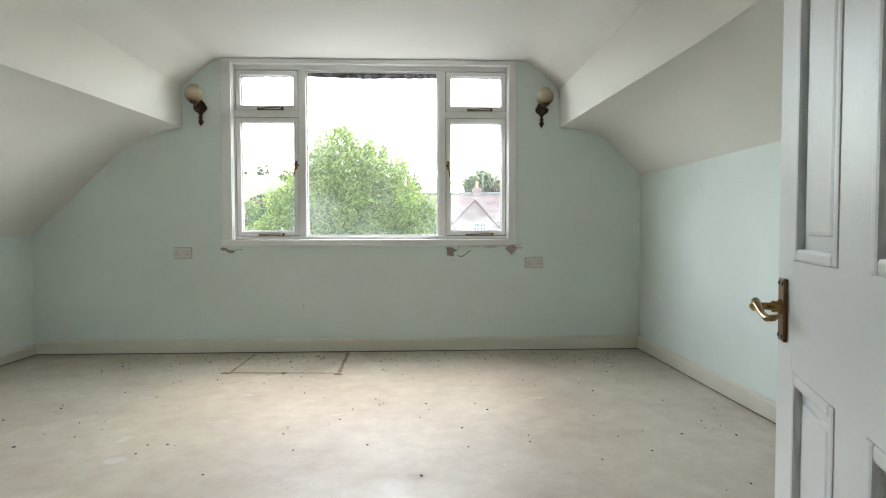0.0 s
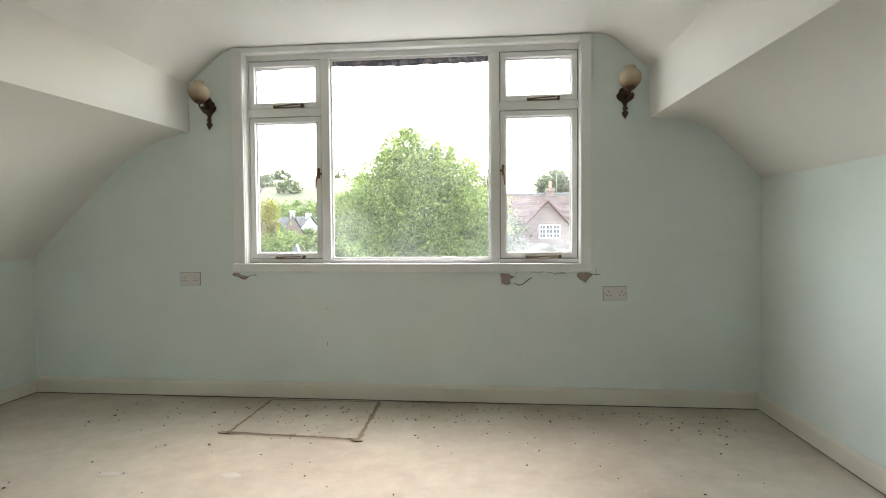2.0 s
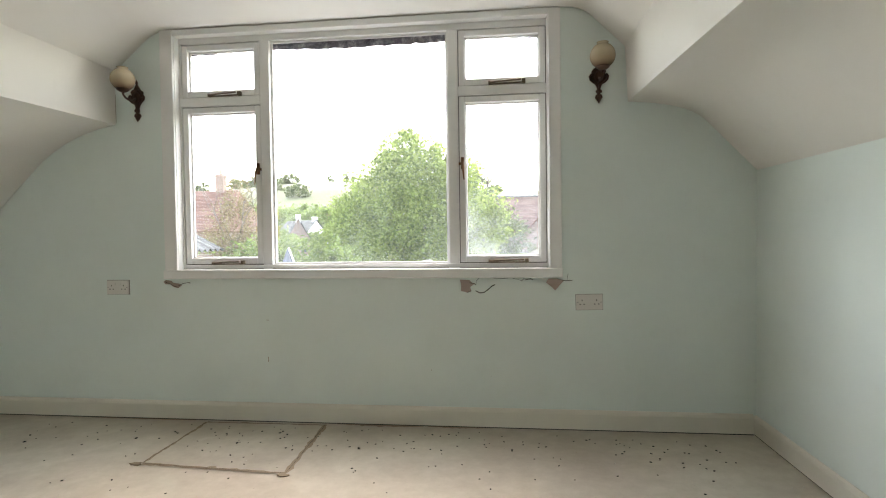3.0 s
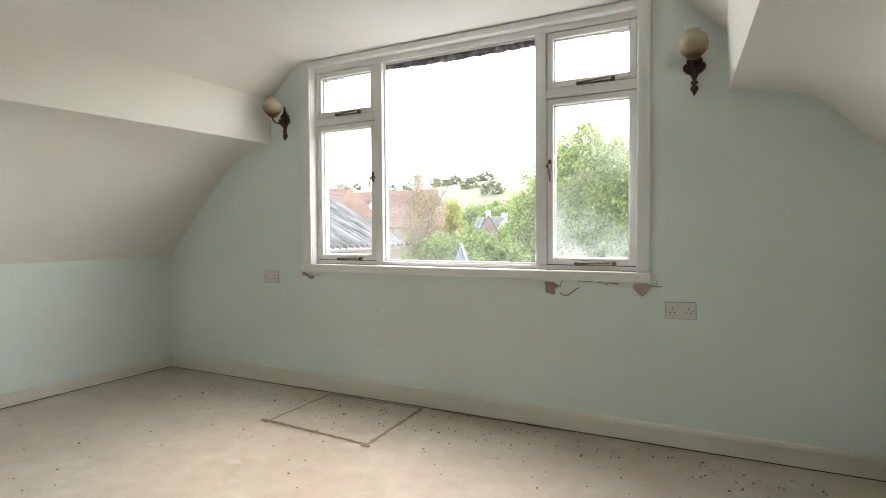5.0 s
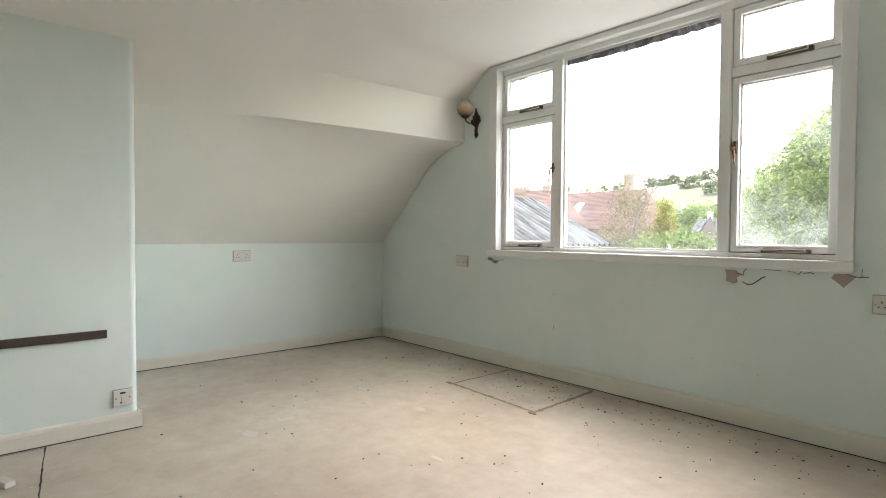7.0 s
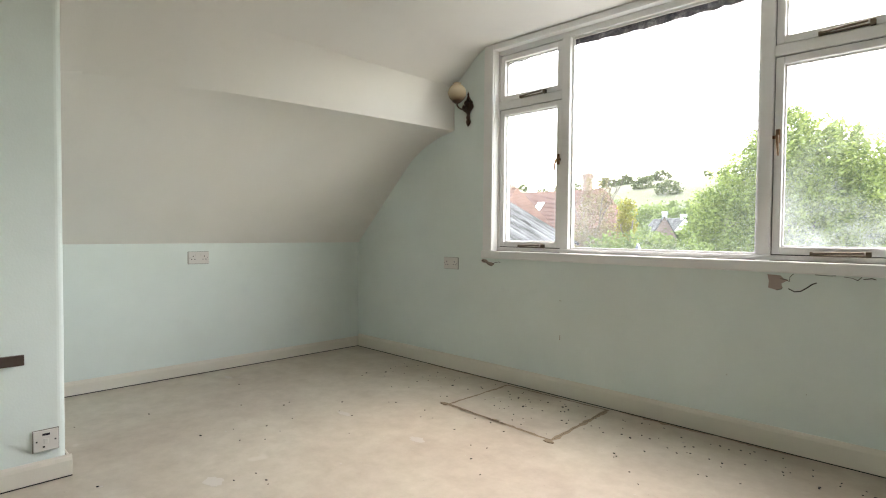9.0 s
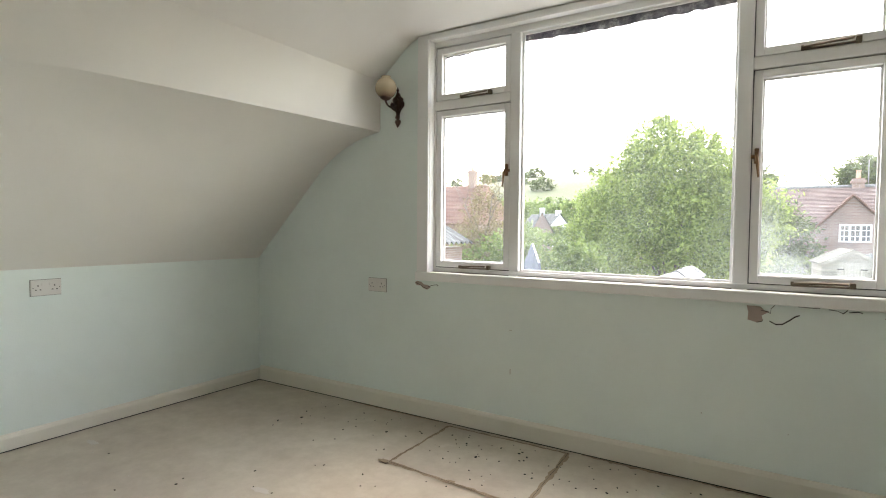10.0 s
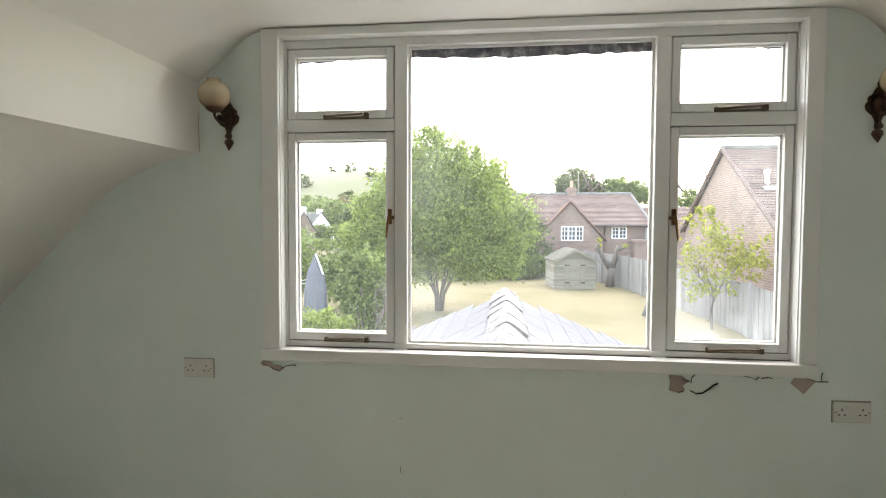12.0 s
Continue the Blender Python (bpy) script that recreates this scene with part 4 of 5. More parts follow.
def build_ground():
    xs = [-900, -600, -420, -340, -280, -240, -200, -170, -140, -110, -90, -65, -45, -30, -20, -12, -6, 0, 6, 12, 20, 30, 45, 70, 110, 180, 300, 600, 900]
    ys = [-60, -20, -5, 2, 8, 12, 16, 19, 22, 25, 28, 31, 34, 40, 50, 70, 90, 110, 135, 160, 190, 220, 260, 300, 340, 380, 460, 700, 1200]
    bm = bmesh.new()
    g = [[bm.verts.new((x, y, ground_z(x, y))) for x in xs] for y in ys]
    for a, b in zip(g, g[1:]):
        for i in range(len(xs) - 1):
            bm.faces.new((a[i], a[i + 1], b[i + 1], b[i]))
    tagged(mesh_object("ground", bm, M_LAWN, smooth=True), "dry straw-coloured lawn and pale far fields", "ground", kind="structure")


def leaf_mesh(name, blobs, count, size, seed, droop=0.25, long=2.1):
    """Many small folded leaves, gathered in sprigs over a few lobes."""
    r = np.random.default_rng(seed)
    w = np.array([b[3] * b[4] * b[5] for b in blobs]) ** 0.75
    sprigs = max(8, count // 20)
    which = r.choice(len(blobs), sprigs, p=w / w.sum())
    bl = np.array(blobs)[which]
    d = r.normal(size=(sprigs, 3))
    d /= np.linalg.norm(d, axis=1, keepdims=True)
    rad = 0.45 + 0.62 * r.random((sprigs, 1)) ** 0.7
    rad *= 1 + 0.14 * np.sin(d[:, :1] * 7 + seed) * np.cos(d[:, 1:2] * 6)
    heart = bl[:, :3] + d * rad * bl[:, 3:6]
    own = r.integers(0, sprigs, count)
    spread = bl[own, 3:6] * (0.08 + 0.09 * r.random((count, 1)))
    d = d[own]
    c = heart[own] + r.normal(size=(count, 3)) * spread
    a = r.normal(size=(count, 3)) * 0.8 + d * 0.8
    a[:, 2] -= droop
    a /= np.linalg.norm(a, axis=1, keepdims=True)
    b = np.cross(a, r.normal(size=(count, 3)))
    b /= np.linalg.norm(b, axis=1, keepdims=True)
    n = np.cross(a, b)
    s = size * (0.6 + 0.8 * r.random((count, 1)))
    tip, base = c + a * s * long / 2, c - a * s * long / 2
    l, rr = c + b * s * 0.5 + n * s * 0.18, c - b * s * 0.5 + n * s * 0.18
    v = np.stack([base, l, tip, rr], 1).reshape(-1, 3)
    i = np.arange(count)[:, None] * 4
    f = np.concatenate([i + [0, 1, 2], i + [0, 2, 3]], 1).reshape(-1, 3)
    me = bpy.data.meshes.new(name)
    me.from_pydata(v.tolist(), [], f.tolist())
    return me


def crown(name, blobs, count, size, mat, parent, seed, label="", **kw):
    me = leaf_mesh(name, blobs, count, size, seed, **kw)
    me.materials.append(mat)
    ob = new(name, me)
    ob.parent = parent
    if label:
        ob["label"] = label
    return ob


def limb_tree(bm, base, top, r0, spread, levels, rnd, n=4):
    """A trunk that forks again and again."""
    base, top = Vector(base), Vector(top)
    mid = base.lerp(top, 0.5) + Vector((rnd.uniform(-1, 1), rnd.uniform(-1, 1), 0)) * (top - base).length * 0.06
    tube(bm, [base, mid, top], [r0, r0 * 0.82, r0 * 0.62], 7)
    if levels:
        d = (top - base)
        for i in range(n):
            a = rnd.uniform(0, 6.28)
            out = Vector((math.cos(a), math.sin(a), rnd.uniform(0.3, 1.1))) * spread + d.normalized() * 0.5
            start = base.lerp(top, rnd.uniform(0.65, 1.0))
            limb_tree(bm, start, start + out.normalized() * d.length * rnd.uniform(0.5, 0.85), r0 * 0.5, spread, levels - 1, rnd, max(2, n - 1))


def tree(label, base, trunk_h, r0, blobs, count, size, mat, seed, name="tree", category="tree", levels=2, spread=0.9, n=4, **kw):
    t = thing(name, label, category)
    rnd = random.Random(seed)
    bm = bmesh.new()
    b = Vector(base) - Vector((0, 0, 0.15))
    limb_tree(bm, b, b + Vector((rnd.uniform(-0.1, 0.1), 0, trunk_h)), r0, spread, levels, rnd, n)
    part("trunk", bm, M_BARK, t, "", True)
    if count:
        crown("crown", blobs, count, size, mat, t, seed, **kw)
    return t


def lobes(cx, cy, cz, rx, ry, rz, n, seed, k=0.55):
    """One large lobe with smaller ones round it."""
    r = random.Random(seed)
    out = [(cx, cy, cz, rx * 0.78, ry * 0.78, rz * 0.8)]
    for i in range(n):
        a, e = r.uniform(0, 6.28), r.uniform(-0.9, 1.2)
        d = r.uniform(0.45, 0.72)
        s = r.uniform(0.28, 0.45)
        out.append((cx + math.cos(a) * math.cos(e) * rx * d, cy + math.sin(a) * math.cos(e) * ry * d, cz + math.sin(e) * rz * d, rx * s, ry * s, rz * s))
    return out


def build_trees():
    # the large tree in the middle of the lawn: several stems from the ground
    t = thing("tree", "large bushy green walnut tree with several stems on the lawn", "tree")
    rnd = random.Random(5)
    bm = bmesh.new()
    bx, by, bz = -2.75, 21.2, ground_z(-2.75, 21.2)
    for i in range(12):
        a = i * 0.53 + rnd.uniform(-0.3, 0.3)
        dx, dy = math.cos(a), math.sin(a)
        k = rnd.uniform(0.5, 1.25)
        tube(bm, [(bx + dx * 0.10, by + dy * 0.10, bz - 0.2), (bx + dx * 0.16 * k, by + dy * 0.16, bz + 0.55), (bx + dx * 0.50 * k, by + dy * 0.5, bz + 1.25), (bx + dx * 1.2 * k, by + dy * 1.2, bz + 3.0)],
             [0.055, 0.045, 0.034, 0.015], 7)
    part("trunk", bm, M_BARK, t, "", True)
    shape = [(-0.5, 0.1, 5.5, 0.95, 1.0, 0.95), (0.0, 0.0, 4.6, 1.5, 1.5, 1.3), (1.2, 0.2, 4.4, 1.25, 1.3, 1.2), (-1.3, 0.2, 4.1, 1.2, 1.3, 1.2),
             (0.1, -0.4, 3.3, 1.7, 1.5, 1.3), (1.9, 0.0, 3.4, 1.3, 1.3, 1.1), (-2.0, 0.0, 2.9, 1.15, 1.2, 1.15), (2.55, 0.2, 2.7, 0.9, 0.9, 0.8),
             (0.8, -0.5, 2.1, 1.35, 1.3, 0.95), (-0.9, -0.5, 2.0, 1.25, 1.2, 1.0), (2.1, -0.2, 1.75, 0.95, 1.0, 0.6), (-2.2, 0.0, 1.6, 0.95, 1.0, 1.0), (-2.5, -0.4, 0.9, 0.7, 0.8, 0.55),
             (0.35, 0.4, 5.6, 0.7, 0.7, 0.7), (-2.6, 0.2, 3.7, 0.6, 0.7, 0.55), (-0.35, 0.0, 6.2, 0.45, 0.5, 0.45), (-1.0, 0.3, 5.3, 0.6, 0.6, 0.6),
             (1.0, 0.3, 5.4, 0.55, 0.6, 0.5), (2.9, 0.3, 3.3, 0.5, 0.6, 0.5), (-3.0, 0.0, 2.5, 0.55, 0.7, 0.6)]
    crown("crown", [(bx + x, by + y, bz + z, rx, ry, rz) for x, y, z, rx, ry, rz in shape], 62000, 0.058, M_LEAF, t, 21, long=2.4)
    # dark conifer behind it
    tree("dark green pointed tree behind the walnut", (-1.3, 33.0, ground_z(-1.3, 33)), 4.0, 0.16,
         [(-1.1, 33, 1.0, 2.3, 2.0, 2.0), (-1.2, 33, 3.0, 1.5, 1.4, 1.6), (-1.35, 33, 4.5, 0.7, 0.7, 1.1), (0.4, 32.5, 0.7, 1.4, 1.3, 1.4), (1.3, 32.5, -0.2, 1.0, 1.1, 1.0)], 11000, 0.10, M_LEAF_DARK, 31)
    tree("dense green shrubs along the garden edge", (0.9, 31.4, ground_z(0.9, 31)), 0.6, 0.08,
         [(0.2, 31.2, -0.6, 1.4, 0.9, 0.8), (1.3, 31.6, -0.6, 0.9, 0.9, 0.6), (-1.4, 30.6, -0.6, 1.6, 1.0, 1.0), (-3.8, 30.0, -0.6, 1.8, 1.0, 1.2)], 6000, 0.09, M_LEAF_HEDGE, 32, "shrub", "shrub", 1)
    # shrubs to the side of the lawn
    tree("tall leafy green garden shrub beside the lawn", (-3.9, 15.2, ground_z(-3.9, 15.2)), 1.4, 0.05,
         lobes(-3.9, 15.2, -0.15, 0.95, 0.95, 1.25, 8, 7), 7500, 0.062, M_LEAF_HEDGE, 41, "shrub", "shrub", 1)
    tree("low rounded green shrub with small leaves", (-4.05, 12.5, ground_z(-4.05, 12.5)), 1.1, 0.04,
         lobes(-4.1, 12.5, -0.75, 0.75, 0.75, 0.7, 7, 8), 5200, 0.05, M_LEAF, 42, "shrub", "shrub", 1)
    tree("loose green hedge at the garden's edge", (-7.3, 20.5, ground_z(-7.3, 20.5)), 1.4, 0.06,
         lobes(-7.3, 20.5, 0.0, 2.5, 1.4, 1.35, 10, 9) + [(-10.2, 21.0, -0.4, 2.0, 1.4, 1.2), (-5.4, 21.5, 0.0, 1.4, 1.2, 1.4)], 14000, 0.075, M_LEAF_HEDGE, 43, "hedge", "hedge", 1)
    tree("bare grey stems of a winter-thin shrub", (-3.25, 13.6, ground_z(-3.25, 13.6)), 1.3, 0.03, [], 0, 0.05, M_LEAF_RUST, 44, "shrub", "shrub", 2, 0.3, 5)
    tree("narrow column-shaped cypress with golden tip", (-9.75, 24.0, ground_z(-9.75, 24)), 2.2, 0.08,
         [(-9.75, 24.0, 0.3, 0.52, 0.5, 1.7), (-9.75, 24.0, 1.75, 0.40, 0.40, 0.95)], 5200, 0.055, M_LEAF_YELLOW, 45, "cypress", "tree", 1, 0.2)
    tree("sparse rusty tree with bare twigs at the top", (-10.2, 22.0, ground_z(-10.2, 22)), 2.9, 0.05,
         [(-10.2, 22.0, 1.0, 1.1, 1.0, 1.8), (-11.0, 22.0, 0.2, 1.2, 1.0, 1.2), (-9.9, 22.0, 0.3, 0.9, 0.9, 1.1), (-10.1, 22.0, 2.7, 0.55, 0.5, 1.2)], 8500, 0.048, M_LEAF_RUST, 46, "tree", "tree", 3, 0.45, 4)
    tree("dark round trees beyond the cottages", (-10.6, 40.0, ground_z(-10.6, 40)), 3.0, 0.2, lobes(-9.8, 42.0, 0.8, 3.6, 2.1, 1.7, 12, 12), 9000, 0.10, M_LEAF, 47)
    tree("pale green trees beyond the hedge", (-7.0, 38.0, ground_z(-7.0, 38)), 2.4, 0.2, lobes(-6.8, 38.0, 1.3, 3.1, 2.1, 2.2, 9, 13), 7500, 0.12, M_LEAF_HEDGE, 48)
    tree("grey-green trees further down the valley", (-15.0, 58.0, ground_z(-15, 58)), 2.4, 0.2, lobes(-14.2, 58.0, 2.0, 4.5, 3.0, 2.8, 9, 14), 6500, 0.17, M_LEAF_DARK, 49)
    tree("yellow-green trees further down the valley", (-8.0, 56.0, ground_z(-8, 56)), 2.4, 0.2, lobes(-8.0, 56.0, 2.0, 3.8, 3.0, 2.7, 9, 15), 6500, 0.16, M_LEAF_HEDGE, 50)
    tree("dark green trees behind the cottages", (-26.6, 56.0, ground_z(-26.6, 56)), 3.0, 0.2, lobes(-26.6, 56.0, 2.4, 3.0, 2.4, 2.6, 12, 61), 8000, 0.13, M_LEAF_HEDGE, 61)
    tree("pale olive trees across the valley", (-27.0, 80.0, ground_z(-27, 80)), 3.0, 0.2, lobes(-27.0, 80.0, 2.4, 7.5, 3.0, 3.2, 10, 62), 6500, 0.24, M_LEAF_HEDGE, 62)
    tree("grey-green trees across the valley", (-11.0, 84.0, ground_z(-11, 84)), 3.0, 0.2, lobes(-11.0, 84.0, 2.9, 8.2, 3.0, 3.9, 10, 63), 7000, 0.25, M_LEAF_DARK, 63)
    tree("mixed green woodland on the valley side", (-38.0, 100.0, ground_z(-38, 100)), 4.0, 0.25, lobes(-38.0, 100.0, 3.2, 10.0, 4.0, 4.4, 12, 71), 12000, 0.26, M_LEAF_HEDGE, 71)
    tree("olive-brown trees on the valley side", (-29.0, 97.0, ground_z(-29, 97)), 4.0, 0.25, lobes(-29.0, 97.0, 2.8, 7.0, 4.0, 4.2, 12, 72), 9000, 0.26, M_LEAF_RUST, 72)
    tree("low green hedge before the cottages", (-16.5, 40.0, ground_z(-16.5, 40)), 1.5, 0.1, lobes(-16.5, 40.0, 0.1, 2.8, 1.5, 1.5, 8, 64), 5000, 0.11, M_LEAF_HEDGE, 64, "hedge", "hedge", 1)
    tree("pale green hedge trees below the white cottage", (-20.0, 64.0, ground_z(-20, 64)), 1.5, 0.1, lobes(-20.5, 64.0, 0.0, 4.6, 2.0, 1.8, 8, 65), 5000, 0.15, M_LEAF_HEDGE, 65, "hedge", "hedge", 1)
    tree("dark round tree behind the long house", (5.2, 46.0, ground_z(5.2, 46)), 4.0, 0.3, lobes(5.2, 46, 4.7, 1.95, 1.9, 1.55, 8, 16), 8000, 0.13, M_LEAF_DARK, 51)
    tree("pale distant tree behind the long house", (9.2, 47.0, ground_z(9.2, 47)), 4.0, 0.3, lobes(9.2, 47, 4.2, 2.5, 2.2, 1.35, 8, 17), 7000, 0.14, M_LEAF_HEDGE, 52)
    tree("pale distant tree behind the tall gable", (14.5, 44.0, ground_z(14.5, 44)), 4.0, 0.3, lobes(14.5, 44, 2.8, 3.0, 2.2, 1.9, 8, 18), 6000, 0.14, M_LEAF_HEDGE, 53)
    # airy lime-green sapling in front of the tall gable
    tree("airy lime-green sapling with thin stems", (5.75, 19.0, ground_z(5.75, 19.0)), 1.5, 0.04,
         [(5.8, 19.0, 0.5, 1.0, 0.9, 0.9), (6.4, 18.9, 1.0, 0.8, 0.8, 0.7), (5.4, 19.1, 1.2, 0.6, 0.6, 0.9), (5.5, 19.0, 1.9, 0.28, 0.3, 0.45), (6.7, 19.0, 0.3, 0.65, 0.6, 0.55), (5.4, 19.0, -0.3, 0.6, 0.6, 0.45)],
         2600, 0.062, M_LEAF_LIME, 54, "sapling", "tree", 3, 0.5, 4)
    # pollarded stump by the shed
    p = thing("pollarded_tree", "pollarded grey tree stump with two stubby limbs", "tree")
    x, y = 4.48, 28.0
    z = ground_z(x, y) - 0.05
    bm = bmesh.new()
    tube(bm, [(x, y, z), (x + 0.02, y, z + 0.5), (x + 0.05, y, z + 0.95)], [0.21, 0.17, 0.18], 9)
    tube(bm, [(x + 0.05, y, z + 0.85), (x - 0.28, y, z + 1.35), (x - 0.52, y, z + 1.75), (x - 0.60, y, z + 2.05)], [0.15, 0.12, 0.10, 0.12], 8)
    tube(bm, [(x + 0.05, y, z + 0.85), (x + 0.22, y, z + 1.4), (x + 0.28, y, z + 1.75), (x + 0.38, y, z + 1.95)], [0.14, 0.11, 0.09, 0.11], 8)
    tube(bm, [(x - 0.46, y, z + 1.62), (x - 0.70, y, z + 1.9)], [0.08, 0.07], 7)
    tube(bm, [(x + 0.28, y, z + 1.72), (x + 0.66, y, z + 1.92)], [0.07, 0.055], 7)
    part("trunk", bm, M_BARK, p, "", True)
    s = thing("tree_stump", "pale ivy-clad tree stump by the fence", "stump")
    sx, sy = 4.55, 21.0
    sz = ground_z(sx, sy) - 0.05
    bm = bmesh.new()
    tube(bm, [(sx - 0.05, sy, sz), (sx, sy, sz + 0.5), (sx - 0.05, sy, sz + 1.0), (sx - 0.1, sy, sz + 1.5)], [0.30, 0.20, 0.19, 0.17], 9)
    tube(bm, [(sx, sy, sz + 1.0), (sx + 0.2, sy, sz + 1.35)], [0.14, 0.12], 8)
    part("trunk", bm, M_RIDGE, s, "", True)
    crown("ivy", [(sx + 0.15, sy, sz + 0.8, 0.22, 0.25, 0.6)], 260, 0.06, M_LEAF_DARK, s, 56)
    crown("crown", [(x - 0.62, y, z + 2.1, 0.24, 0.22, 0.22), (x + 0.6, y, z + 2.0, 0.18, 0.16, 0.10)], 160, 0.07, M_LEAF_LIME, p, 55)


def roof_courses(bm, p0, p1, p2, p3, rows, lift=0.03):
    """Overlapping courses of tiles between the eave p0-p1 and the ridge p3-p2."""
    p0, p1, p2, p3 = (Vector(p) for p in (p0, p1, p2, p3))
    n = (p1 - p0).cross(p3 - p0).normalized()
    if n.z < 0:
        n = -n
    for i in range(rows):
        a, b = i / rows, (i + 1) / rows
        v = [p0.lerp(p3, a) + n * lift, p1.lerp(p2, a) + n * lift, p1.lerp(p2, b), p0.lerp(p3, b)]
        q = [p0.lerp(p3, a), p1.lerp(p2, a)]
        vs = [bm.verts.new(x) for x in v]
        qs = [bm.verts.new(x) for x in q]
        bm.faces.new(vs)
        bm.faces.new((qs[0], qs[1], vs[1], vs[0]))


def cottage_window(parent, w, h, m, cols=3, rows=2):
    """A white casement window set in a wall; local x along the wall, -y outwards."""
    win = part("window", boxes((-w / 2, -0.06, 0, w / 2, 0.02, 0.07), (-w / 2, -0.06, h - 0.07, w / 2, 0.02, h), (-w / 2, -0.06, 0.07, -w / 2 + 0.07, 0.02, h - 0.07), (w / 2 - 0.07, -0.06, 0.07, w / 2, 0.02, h - 0.07)), M_WINWHITE, parent)
    bm = bmesh.new()
    for i in range(1, cols):
        x = -w / 2 + w * i / cols
        box(bm, x - 0.045, -0.05, 0.07, x + 0.045, 0.01, h - 0.07)
    for i in range(cols):
        for k in (1,):
            x = -w / 2 + w * (i + 0.5) / cols
            box(bm, x - 0.018, -0.03, 0.07, x + 0.018, 0.005, h - 0.07)
    for j in range(1, rows + 1):
        z = h * j / (rows + 1)
        box(bm, -w / 2 + 0.07, -0.03, z - 0.018, w / 2 - 0.07, 0.004, z + 0.018)
    part("glazing_bars", bm, M_WINWHITE, win)
    part("pane", boxes((-w / 2 + 0.05, -0.012, 0.05, w / 2 - 0.05, -0.004, h - 0.05)), M_FARGLASS, win)
    win.matrix_local = m
    return win


def chimney_stack(parent, x, y, z, h, w, pots):
    c = part("chimney", boxes((x - w / 2, y - 0.3, z, x + w / 2, y + 0.3, z + h), (x - w / 2 - 0.06, y - 0.36, z + h - 0.25, x + w / 2 + 0.06, y + 0.36, z + h - 0.1)), M_BRICK, parent)
    for i in range(pots):
        bm = bmesh.new()
        px = x - w / 2 + w * (i + 0.5) / pots
        lathe(bm, [(0.12, z + h - 0.02), (0.10, z + h + 0.4), (0.13, z + h + 0.42), (0.13, z + h + 0.48), (0.08, z + h + 0.48)], 12, Matrix.Translation((px, y, 0)))
        part("pot", bm, M_POT, c)


def build_long_house():
    """The brick house across the end of the garden, with a small front gable."""
    h = thing("house", "long red-brown brick house with tiled hipped roof and white windows", "house")
    x0, x1, y0, y1, ze, zr = -2.0, 8.0, 35.9, 44.0, 1.72, 3.72
    zg = -2.0
    part("wall", boxes((x0, y0, zg, x1, y1, ze)), M_BRICK, h)
    bm = bmesh.new()
    ym = (y0 + y1) / 2
    xr = 8.05
    o = 0.35
    roof_courses(bm, (x0 - o, y0 - o, ze - 0.15), (x1 + o, y0 - o, ze - 0.15), (xr, ym, zr), (x0 - o, ym, zr), 26)
    roof_courses(bm, (x1 + o, y1 + o, ze - 0.15), (x0 - o, y1 + o, ze - 0.15), (x0 - o, ym, zr), (xr, ym, zr), 26)
    roof_courses(bm, (x1 + o, y0 - o, ze - 0.15), (x1 + o, y1 + o, ze - 0.15), (xr, ym, zr), (xr, ym, zr), 26)
    roof = part("roof", bm, M_TILE, h)
    bm = bmesh.new()
    tube(bm, [(x0 - o, ym, zr + 0.02), (xr, ym, zr + 0.02)], 0.11, 8)
    tube(bm, [(xr, ym, zr), (x1 + o, y0 - o, ze - 0.1)], 0.09, 8)
    part("ridge", bm, M_RIDGE, roof)
    # projecting gable
    gx, gw, gy = 3.45, 1.95, 35.0
    zg_e, zg_r = 0.78, 2.92
    bm = bmesh.new()
    extrude_outline(bm, [(gx - gw, zg), (gx + gw, zg), (gx + gw, zg_e), (gx, zg_r), (gx - gw, zg_e)], 3.5, Matrix.Translation((0, gy, 0)))
    part("gable_wall", bm, M_BRICK, h)
    bm = bmesh.new()
    for s in (-1, 1):
        roof_courses(bm, (gx + s * (gw + 0.2), gy - 0.12, zg_e - 0.12), (gx + s * (gw + 0.2), gy + 3.6, zg_e - 0.12), (gx, gy + 3.6, zg_r + 0.08), (gx, gy - 0.12, zg_r + 0.08), 14)
        tube(bm, [(gx + s * (gw + 0.2), gy - 0.12, zg_e - 0.10), (gx, gy - 0.12, zg_r + 0.08)], 0.06, 6)
    part("gable_roof", bm, M_TILE_RED, h)
    cottage_window(h, 1.30, 0.88, pose(gx + 0.12, gy - 0.001, 0.66), 3, 2)
    cottage_window(h, 0.90, 0.74, pose(6.48, y0 - 0.001, 0.78), 2, 2)
    bm = bmesh.new()
    tube(bm, [(5.62, y0 - 0.08, 1.5), (5.62, y0 - 0.08, 0.75), (5.52, y0 - 0.08, 0.55), (5.52, y0 - 0.08, -1.5)], 0.05, 8)
    part("drainpipe", bm, M_SLOT, h)
    bm = bmesh.new()
    tube(bm, [(x0 - o, y0 - o - 0.05, ze - 0.16), (x1 + o, y0 - o - 0.05, ze - 0.16)], 0.06, 6)
    part("gutter", bm, M_GAP, h)
    chimney_stack(h, 4.1, ym, zr - 0.3, 0.75, 0.55, 1)
    bm = bmesh.new()
    tube(bm, [(4.55, ym, zr - 0.1), (4.55, ym, zr + 1.5)], 0.03, 6)
    part("aerial", bm, M_FENCE, h)
    # low wing to the side, with a white gabled dormer
    w = part("wing_wall", boxes((x1, 36.6, zg, 16.0, 42.0, 1.45)), M_BRICK, h)
    slope_roof(h, ((x1 - 0.5, 36.2, 1.35), (16.0, 36.2, 1.35), (16.0, 39.4, 2.85), (x1 - 0.5, 39.4, 2.85)), 16, M_TILE, "wing_roof")
    bm = bmesh.new()
